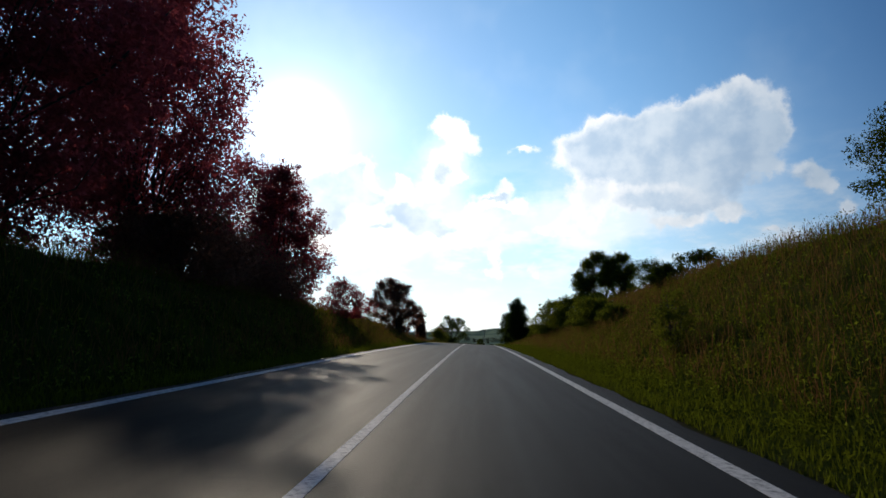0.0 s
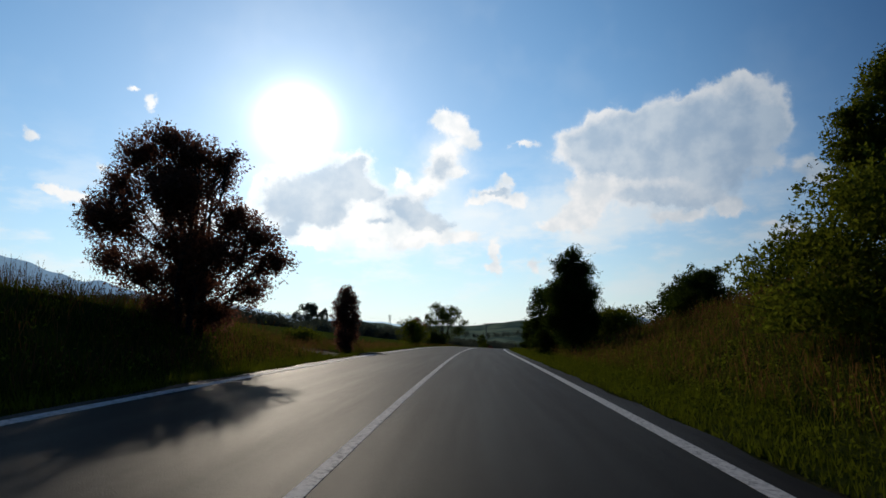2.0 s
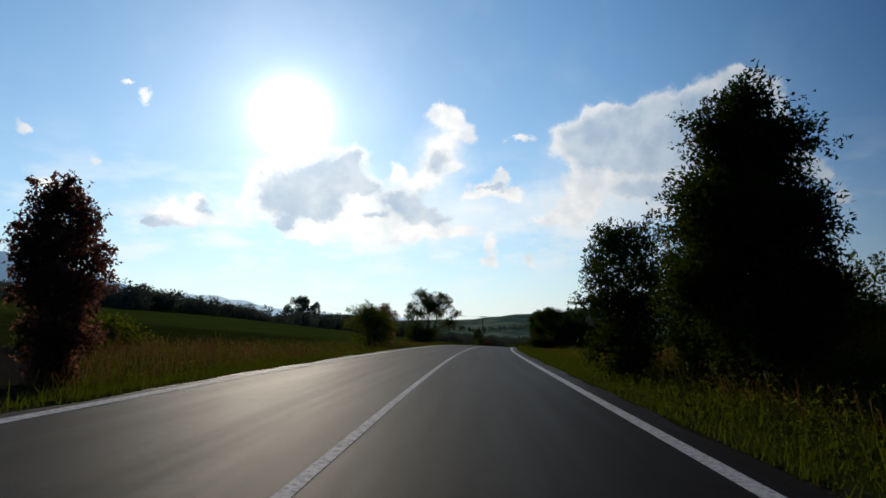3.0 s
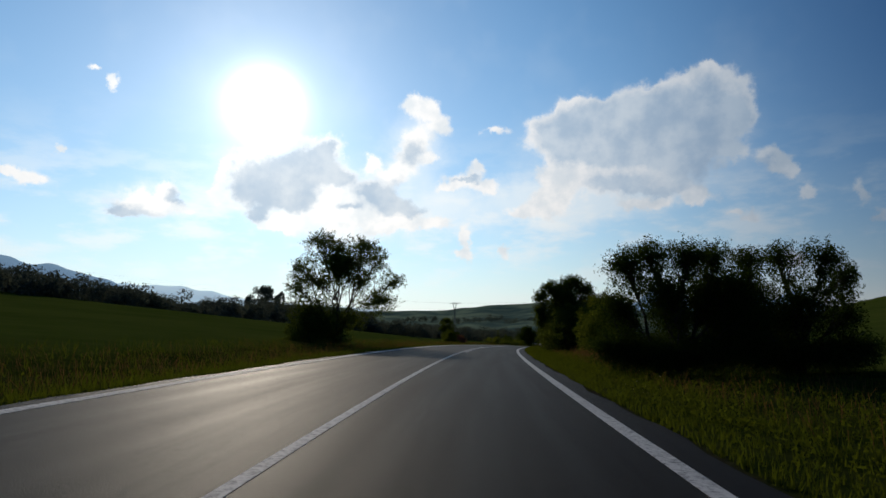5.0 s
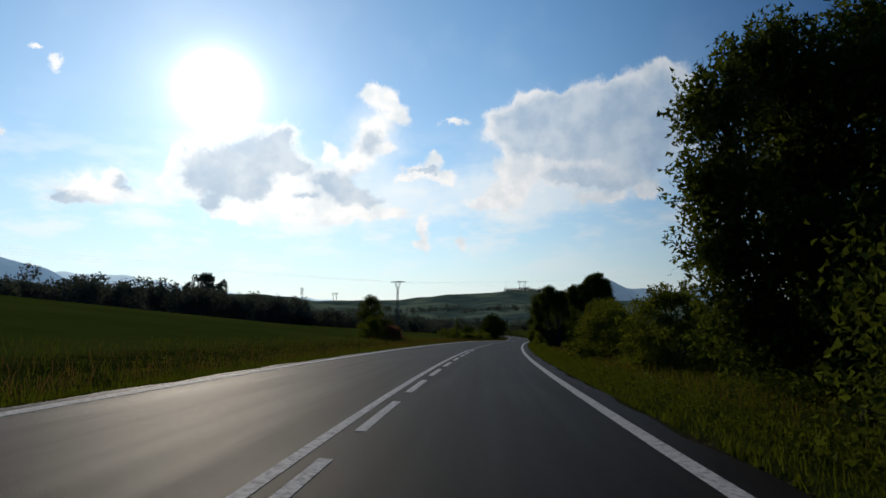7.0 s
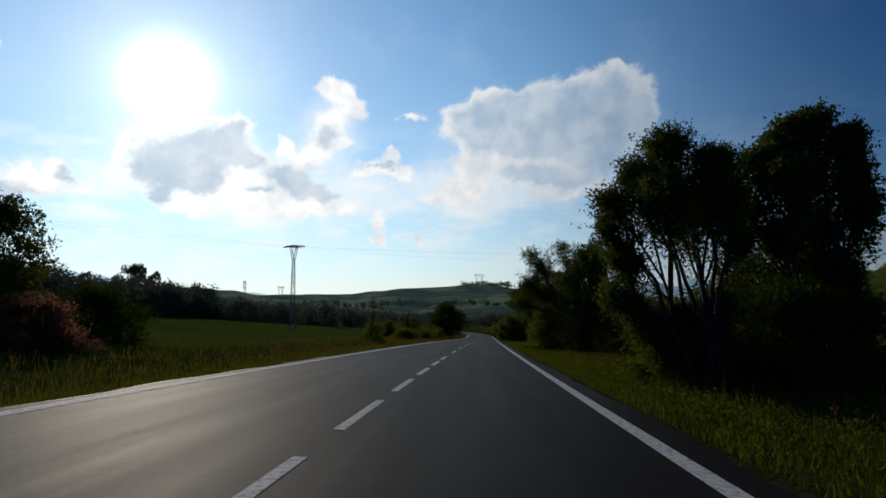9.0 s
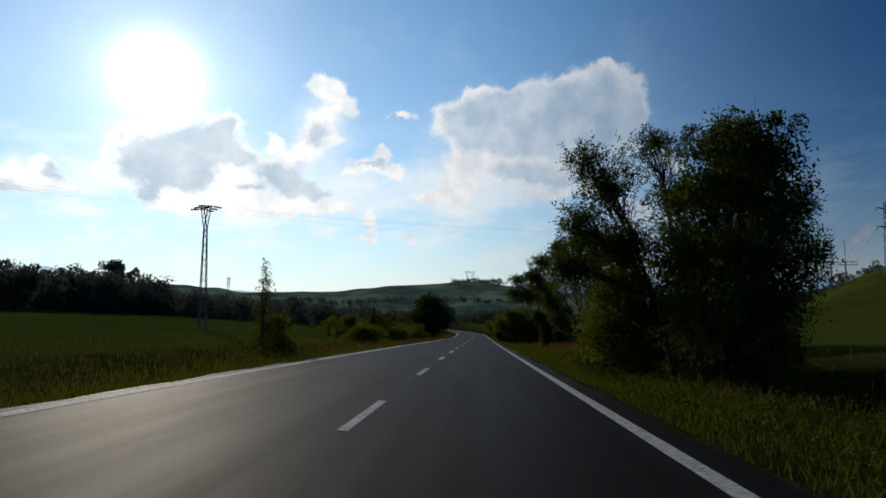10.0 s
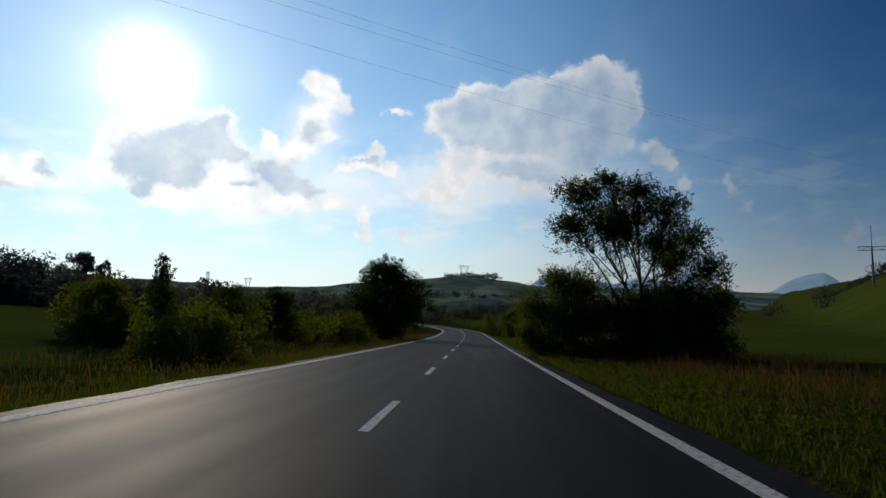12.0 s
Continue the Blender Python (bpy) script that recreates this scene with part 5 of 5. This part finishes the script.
# ---------------------------------------------------------------- far woods
def far_wood(name, label, spots, tall, wide, seed, leaf=1.0, each=240, mat=None):
    rng = np.random.RandomState(seed)
    faces, pieces = [], []
    for x, y, z in spots:
        h, w = tall * rng.uniform(0.6, 1.25), wide * rng.uniform(0.7, 1.3)
        k = 9 if tall < 20 else 30
        q = rng.uniform(0.1, 0.92, k)
        an = rng.uniform(0, 6.28, k)
        r = np.sqrt(np.clip(1 - (1.7 * q - 0.75) ** 2, 0.1, 1)) * w * 0.36
        c = np.stack([x + np.cos(an) * r, y + np.sin(an) * r, z + q * h], 1)
        own = rng.randint(0, k, each)
        p = rng.normal(size=(each, 3))
        p *= (rng.uniform(0.5, 1.0, each) / np.linalg.norm(p, axis=1))[:, None]
        faces.append(leaf_faces(rng, c[own] + p * w * 0.24, leaf, 0))
        pieces.append(tube([(x, y, z - 0.3), (x, y, z + h * 0.3), (x + 0.2, y, z + h * 0.6)], [0.16, 0.12, 0.04], 4))
    wood = new(name)
    tagged(wood, label, "woodland", kind="stuff")
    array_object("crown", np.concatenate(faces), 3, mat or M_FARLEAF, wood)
    v, f = join(pieces)
    mesh_object("trunk", v, f, M_BARK, wood)
    return wood


def scatter(n, s0, s1, d0, d1, seed):
    rng = np.random.RandomState(seed)
    return [tuple(float(v) for v in spot(rng.uniform(s0, s1), rng.uniform(d0, d1))) for _ in range(n)]


def bearing(eye, az, reach, z):
    return (eye[0] - reach * math.sin(radians(az)), eye[1] + reach * math.cos(radians(az)), z)


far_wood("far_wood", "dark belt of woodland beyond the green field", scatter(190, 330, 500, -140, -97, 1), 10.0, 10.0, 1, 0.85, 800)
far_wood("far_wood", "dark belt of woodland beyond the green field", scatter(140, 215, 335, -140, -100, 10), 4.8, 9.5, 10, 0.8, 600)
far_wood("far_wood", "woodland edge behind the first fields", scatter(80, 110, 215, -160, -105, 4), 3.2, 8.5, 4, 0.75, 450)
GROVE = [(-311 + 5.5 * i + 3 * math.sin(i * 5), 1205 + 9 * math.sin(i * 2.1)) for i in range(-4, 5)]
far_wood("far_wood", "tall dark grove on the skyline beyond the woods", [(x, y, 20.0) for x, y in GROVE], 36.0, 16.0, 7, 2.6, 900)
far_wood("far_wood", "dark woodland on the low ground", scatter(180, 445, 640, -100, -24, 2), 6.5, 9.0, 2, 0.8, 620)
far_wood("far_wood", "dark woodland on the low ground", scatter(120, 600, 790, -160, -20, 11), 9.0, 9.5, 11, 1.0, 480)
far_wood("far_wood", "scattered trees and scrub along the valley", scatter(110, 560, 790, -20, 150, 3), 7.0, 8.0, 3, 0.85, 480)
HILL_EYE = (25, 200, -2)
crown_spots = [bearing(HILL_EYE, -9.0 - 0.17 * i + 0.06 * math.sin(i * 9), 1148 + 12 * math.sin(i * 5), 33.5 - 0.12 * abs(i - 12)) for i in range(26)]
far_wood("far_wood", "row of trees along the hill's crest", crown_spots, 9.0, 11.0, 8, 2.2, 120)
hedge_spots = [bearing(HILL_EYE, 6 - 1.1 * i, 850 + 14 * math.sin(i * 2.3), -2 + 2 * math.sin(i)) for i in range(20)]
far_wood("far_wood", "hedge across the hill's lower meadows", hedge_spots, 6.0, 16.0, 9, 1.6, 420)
far_wood("roadside_scrub", "low green scrub beside the field", scatter(34, 352, 440, -22, -11, 5), 2.6, 3.4, 5, 0.22, 700, M_BUSH)
HEDGE = [line(324.0)[:2] + np.array([math.sin(radians(41.5 + 0.33 * i)), math.cos(radians(41.5 + 0.33 * i))]) * (470 + 4 * i + 12 * math.sin(i * 2.7)) for i in range(20)]
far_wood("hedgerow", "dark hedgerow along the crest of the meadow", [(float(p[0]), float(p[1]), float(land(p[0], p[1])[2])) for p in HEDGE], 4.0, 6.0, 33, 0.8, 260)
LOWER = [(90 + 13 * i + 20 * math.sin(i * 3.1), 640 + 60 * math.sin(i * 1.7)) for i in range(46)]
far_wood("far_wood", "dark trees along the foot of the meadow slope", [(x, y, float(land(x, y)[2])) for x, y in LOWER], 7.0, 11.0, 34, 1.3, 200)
far_wood("roadside_scrub", "low scrub beside the road ahead", scatter(20, 400, 520, 9, 30, 6), 3.0, 4.0, 6, 0.25, 700, M_BUSH)

# ---------------------------------------------------------------- grass
def blades(name, label, n, s0, s1, d0, d1, low, high, width, mat, seed, toward=None, head=False):
    """Loose grass: one bent blade a piece, thicker towards one side."""
    rng = np.random.RandomState(seed)
    s = rng.uniform(s0, s1, n)
    u = rng.uniform(0, 1, n)
    if toward == "low":
        u = u ** 1.6
    if toward == "high":
        u = 1 - u ** 1.6
    d = d0 + (d1 - d0) * u
    keep = rng.uniform(0, 1, n) < 0.35 + 0.75 * (0.5 + 0.5 * np.sin(s * 1.9 + 2 * np.sin(d * 1.7)) * np.sin(d * 2.3 + s * 0.31))
    keep &= side_gap(s, d) > 2.0
    s, d = s[keep], d[keep]
    n = len(s)
    x, y, z = spot(s, d)
    base = np.stack([x, y, z - 0.03], 1)
    h = rng.uniform(low, high, n) * (0.7 + 0.5 * rng.uniform(0, 1, n) ** 3)
    an = rng.uniform(0, 6.28, n)
    side = np.stack([np.cos(an), np.sin(an), np.zeros(n)], 1) * (width * rng.uniform(0.6, 1.4, n))[:, None]
    tip = base + np.stack([rng.normal(size=n) * 0.28 * h, rng.normal(size=n) * 0.28 * h, h], 1)
    out = np.empty((n, 3, 3))
    if head:
        out[:, 0], out[:, 1], out[:, 2] = base, tip + side, tip - side * 0.5
    else:
        out[:, 0], out[:, 1], out[:, 2] = base - side, base + side, tip
    return tagged(array_object(name, out.reshape(-1, 3), 3, mat), label, "grass", kind="stuff")


blades("verge_grass", "short green verge grass along the asphalt", 230000, 0, 420, RIGHT + 0.1, 6.0, 0.06, 0.22, 0.010, M_GRASS, 1, "low")
blades("verge_grass", "taller mixed grass behind the verge", 100000, 0, 420, 4.6, 14.0, 0.18, 0.5, 0.012, M_GRASS, 2, "low")
blades("verge_grass", "short green verge grass by the oncoming lane", 150000, 0, 420, -9.0, LEFT - 0.08, 0.07, 0.28, 0.012, M_GRASS, 3, "high")
blades("verge_grass", "taller grass at the field edge", 45000, 0, 420, -16.0, -7.0, 0.2, 0.5, 0.012, M_GRASS, 4, "high")
blades("dry_grass", "straw-coloured seed heads by the field", 26000, 105, 420, -13.0, -6.4, 0.25, 0.6, 0.007, M_DRY, 11, "high", True)
blades("dry_grass", "straw-coloured grass on the bank", 62000, 0, 110, 5.0, 17.0, 0.4, 0.95, 0.009, M_DRY, 5, None, True)
blades("dry_grass", "straw-coloured grass on the bank", 36000, 0, 110, -14.0, -7.0, 0.3, 0.85, 0.009, M_DRY, 6, None, True)
blades("dry_grass", "straw-coloured seed heads in the verge", 20000, 110, 400, 5.2, 12.0, 0.3, 0.6, 0.007, M_DRY, 7, "low", True)
blades("dry_grass", "rust-coloured tall grass beside the thicket", 16000, 163, 183, 6.0, 14.0, 0.35, 0.8, 0.008, M_DRY, 12, None, True)
blades("dry_grass", "brownish tall grass along the meadow", 40000, 290, 420, 7.0, 15.0, 0.3, 0.75, 0.007, M_DRY, 10, "low", True)
blades("bank_grass", "rank green grass on the cutting slope", 60000, 0, 120, 4.0, 17.0, 0.2, 0.6, 0.014, M_GRASS, 8)
blades("bank_grass", "rank green grass on the low bank", 45000, 0, 110, -15.0, -6.3, 0.2, 0.5, 0.014, M_GRASS, 9)


def weeds(name, label, n, s0, s1, d0, d1, mat, seed, leaf=0.09, high=0.6):
    """Leafy weeds: low clumps of small leaves in the grass."""
    rng = np.random.RandomState(seed)
    s, d = rng.uniform(s0, s1, n), rng.uniform(d0, d1, n)
    keep = side_gap(s, d) > 2.5
    s, d = s[keep], d[keep]
    x, y, z = spot(s, d)
    base = np.stack([x, y, z], 1)
    k = 18
    h = rng.uniform(0.25, high, len(s))
    p = rng.normal(size=(len(s), k, 3)) * np.array([0.22, 0.22, 0.0])
    p[:, :, 2] = rng.uniform(0.05, 1.0, (len(s), k)) * h[:, None]
    pos = (base[:, None] + p).reshape(-1, 3)
    return tagged(array_object(name, leaf_faces(rng, pos, leaf), 3, mat), label, "weeds", kind="stuff")


weeds("roadside_weeds", "leafy green weeds in the verge", 11000, 0, 400, 3.3, 9.0, M_GRASS, 21, 0.065, 0.42)
weeds("roadside_weeds", "leafy green weeds on the slope", 3600, 0, 125, 4.5, 16.0, M_BUSH, 22, 0.08, 1.0)
weeds("roadside_weeds", "leafy green weeds on the low bank", 1300, 0, 120, -14.0, -6.5, M_BUSH, 23, 0.075, 0.9)
weeds("roadside_weeds", "leafy green weeds by the field", 1300, 110, 400, -12.0, -6.6, M_GRASS, 24, 0.06)
weeds("flower_heads", "pale umbels by the meadow edge", 16, 267, 277, 7.5, 11.0, M_FLOWER, 26, 0.045, 1.1)
weeds("flower_heads", "pale flower heads in the long grass", 46, 130, 400, 3.8, 8.5, M_FLOWER, 25, 0.04, 0.6)


# ---------------------------------------------------------------- power line
def bar(bm, a0, b0, thick):
    a0, b0 = Vector(a0), Vector(b0)
    r = bmesh.ops.create_cube(bm, size=1.0)
    m = Matrix.Translation((a0 + b0) / 2) @ (b0 - a0).to_track_quat("Z", "Y").to_matrix().to_4x4() @ Matrix.Diagonal((thick, thick, (b0 - a0).length, 1))
    bmesh.ops.transform(bm, matrix=m, verts=r["verts"])


def lattice_mast(label, s, d, top, facing, arms=3, wide=1.0, at=None, span=1.0, gap=0.95):
    x, y, z = (float(v) for v in spot(s, d))
    if at:
        x, y, z = at[0], at[1], float(land(*at)[2])
    tall = top - z
    mast = new("power_pylon")
    mast.matrix_basis = pose(x, y, z, 0, 0, facing)
    tagged(mast, label, "pylon")
    w0, w1 = 0.55 * wide, 0.22 * wide

    def corner(i, f):
        w = w0 + (w1 - w0) * f
        return ((-1, 1, 1, -1)[i] * w, (-1, -1, 1, 1)[i] * w, f * tall)

    for i in range(4):
        bm = bmesh.new()
        bar(bm, (corner(i, 0)[0], corner(i, 0)[1], -0.4), corner(i, 1), 0.10 * wide)
        part("leg", bm, M_STEEL, mast)
    n = max(8, int(tall / (1.1 * wide)))
    for i in range(4):
        bm = bmesh.new()
        for k in range(n):
            f0, f1 = k / n, (k + 1) / n
            j = (i + 1) % 4
            bar(bm, corner(i if k % 2 else j, f0), corner(j if k % 2 else i, f1), 0.045 * wide)
        part("bracing", bm, M_STEEL, mast)
    ends = []
    if not arms:
        return mast, tall
    for k in range(arms):
        h = tall - 0.15 - (k * gap + (0.0 if span == 1.0 else 1.3)) * wide
        for side in (-1, 1):
            bm = bmesh.new()
            tip = (side * (1.3 - 0.06 * k) * wide * span, 0, h + 0.12)
            for q in (-0.2, 0.2):
                bar(bm, (0, q * wide, h + 0.28), tip, 0.06 * wide)
                bar(bm, (0, q * wide, h - 0.22), tip, 0.06 * wide)
            arm = part("cross_arm", bm, M_STEEL, mast)
            bm = bmesh.new()
            bmesh.ops.create_cone(bm, cap_ends=True, segments=8, radius1=0.07 * wide, radius2=0.05 * wide, depth=0.55 * wide,
                                  matrix=Matrix.Translation((tip[0], 0, tip[2] - 0.3 * wide)))
            part("insulator", bm, M_GLASSY, arm, "brown porcelain insulator")
            ends.append(mast.matrix_basis @ Vector((tip[0], 0, tip[2] - 0.58 * wide)))
    return ends


def cable(a0, b0, sag, thick=0.0045):
    pts = []
    for i in range(17):
        f = i / 16
        p = a0.lerp(b0, f)
        p.z -= sag * 4 * f * (1 - f)
        pts.append(tuple(p))
    v, f = tube(pts, [thick] * 17, 4)
    tagged(mesh_object("power_cable", v, f, M_WIRE), "dark sagging overhead power cable", "cable", "power cables")


def forked_mast(label, s, d, top, facing):
    """A narrow lattice mast whose forked head carries a beam with three pairs of tension insulators."""
    mast, tall = lattice_mast(label, s, d, top - 1.9, facing, 0, 0.66)
    for side in (-1, 1):
        bm = bmesh.new()
        for q in (-0.16, 0.16):
            bar(bm, (q, side * 0.18, tall - 0.1), (q, side * 1.35, tall + 1.9), 0.075)
        for k in range(5):
            f0, f1 = k / 5, (k + 1) / 5
            bar(bm, (-0.16 if k % 2 else 0.16, side * (0.18 + 1.17 * f0), tall - 0.1 + 2.0 * f0), (0.16 if k % 2 else -0.16, side * (0.18 + 1.17 * f1), tall - 0.1 + 2.0 * f1), 0.04)
        part("fork", bm, M_STEEL, mast)
    bm = bmesh.new()
    for q in (-0.16, 0.16):
        bar(bm, (q, -1.6, tall + 1.9), (q, 1.6, tall + 1.9), 0.08)
    for k in range(8):
        bar(bm, (-0.16 if k % 2 else 0.16, -1.6 + 0.4 * k, tall + 1.9), (0.16 if k % 2 else -0.16, -1.2 + 0.4 * k, tall + 1.9), 0.045)
    part("beam", bm, M_STEEL, mast)
    ends = []
    for y in (-1.45, 0.0, 1.45):
        for side in (-1, 1):
            bm = bmesh.new()
            bar(bm, (side * 0.16, y, tall + 1.9), (side * 0.4, y, tall + 1.86), 0.05)
            for k in range(6):
                bmesh.ops.create_cone(bm, cap_ends=True, segments=10, radius1=0.11, radius2=0.05, depth=0.12,
                                      matrix=Matrix.Translation((side * (0.46 + 0.13 * k), y, tall + 1.85 - 0.012 * k)) @ Matrix.Rotation(math.pi / 2 * side, 4, "Y"))
            part("insulator", bm, M_GLASSY, mast, "brown porcelain insulator string")
            ends.append(mast.matrix_basis @ Vector((side * 1.3, y, tall + 1.78)))
    return ends


near_ends = forked_mast("grey steel lattice power mast in the green field", 331, -28.2, 6.4, 27)
lattice_mast("small grey lattice mast far across the fields", 640, -150, 12.0, 20, 3, 1.2)
right_ends = lattice_mast("tall lattice power mast on the meadow slope", 501, 146.4, 34.0, 15, 2, 2.0, (213.5, 462.0), 2.3, 3.4)


def gantry(label, x, y, tall, facing):
    """A three-legged steel gantry: slim lattice posts joined by a long beam."""
    z = float(land(x, y)[2])
    thing = new("power_gantry")
    thing.matrix_basis = pose(x, y, z, 0, 0, facing)
    tagged(thing, label, "pylon")
    for off, high in ((0, 1.0), (7, 0.72), (14, 1.08)):
        bm = bmesh.new()
        for side in (-1, 1):
            bar(bm, (off + side * 0.55, 0, -2.0), (off + side * 0.22, 0, tall * 0.66), 0.18)
            bar(bm, (off, side * 0.5, -2.0), (off, side * 0.2, tall * 0.66), 0.18)
        for k in range(7):
            w0, w1 = 0.55 - 0.047 * k, 0.55 - 0.047 * (k + 1)
            bar(bm, (off - w0, 0, tall * 0.094 * k), (off + w1, 0, tall * 0.094 * (k + 1)), 0.14)
            bar(bm, (off + w0, 0, tall * 0.094 * k), (off - w1, 0, tall * 0.094 * (k + 1)), 0.14)
        bar(bm, (off, 0, tall * 0.64), (off, 0, tall * high), 0.26)
        part("post", bm, M_STEEL, thing)
    bm = bmesh.new()
    for h in (0.60, 0.66):
        bar(bm, (-6, 0, tall * h), (20, 0, tall * h), 0.28)
    for k in range(13):
        bar(bm, (-6 + 2 * k, 0, tall * (0.60 if k % 2 else 0.66)), (-4 + 2 * k, 0, tall * (0.66 if k % 2 else 0.60)), 0.14)
    part("beam", bm, M_STEEL, thing)
    return [thing.matrix_basis @ Vector((off, 0, tall * 0.6)) for off in (-5, 3, 10, 18)]


gantry_ends = gantry("slim steel gantry with three posts on the meadow slope", 276.0, 570.5, 29.0, -25)


def portal(label, x, y, z, tall, wide, facing):
    """A transmission portal: two splayed legs and a beam."""
    frame_ = new("power_portal")
    frame_.matrix_basis = pose(x, y, z, 0, 0, facing)
    tagged(frame_, label, "pylon")
    for side in (-1, 1):
        bm = bmesh.new()
        bar(bm, (side * wide * 0.16, 0, -2), (side * wide * 0.36, 0, tall), 0.7)
        bar(bm, (side * wide * 0.16, 0, tall * 0.45), (side * wide * 0.1, 0, tall), 0.4)
        part("leg", bm, M_STEEL, frame_)
    bm = bmesh.new()
    bar(bm, (-wide * 0.5, 0, tall), (wide * 0.5, 0, tall), 0.7)
    bar(bm, (-wide * 0.5, 0, tall * 0.9), (wide * 0.5, 0, tall * 0.9), 0.4)
    part("beam", bm, M_STEEL, frame_)


portal("grey steel transmission portal on the hill's crest", *bearing(HILL_EYE, -10.4, 1140, 34), 20, 20, 10)
portal("small grey transmission portal on the far meadow", *bearing(HILL_EYE, 7.2, 1130, 17), 14, 12, -10)
portal("thin grey transmission portal on the far meadow", *bearing(HILL_EYE, 10.2, 1130, 18), 22, 6, -10)
away_ends = lattice_mast("grey lattice power mast far out in the field", 205, -175, 24.0, 27, 3, 1.2)
for k in range(3):
    cable(near_ends[2 * k + 1], right_ends[k], 5.0)
    cable(near_ends[2 * k], away_ends[2 * k + 1], 3.0)
for k in range(3):
    cable(right_ends[k], gantry_ends[k], 2.0, 0.03)
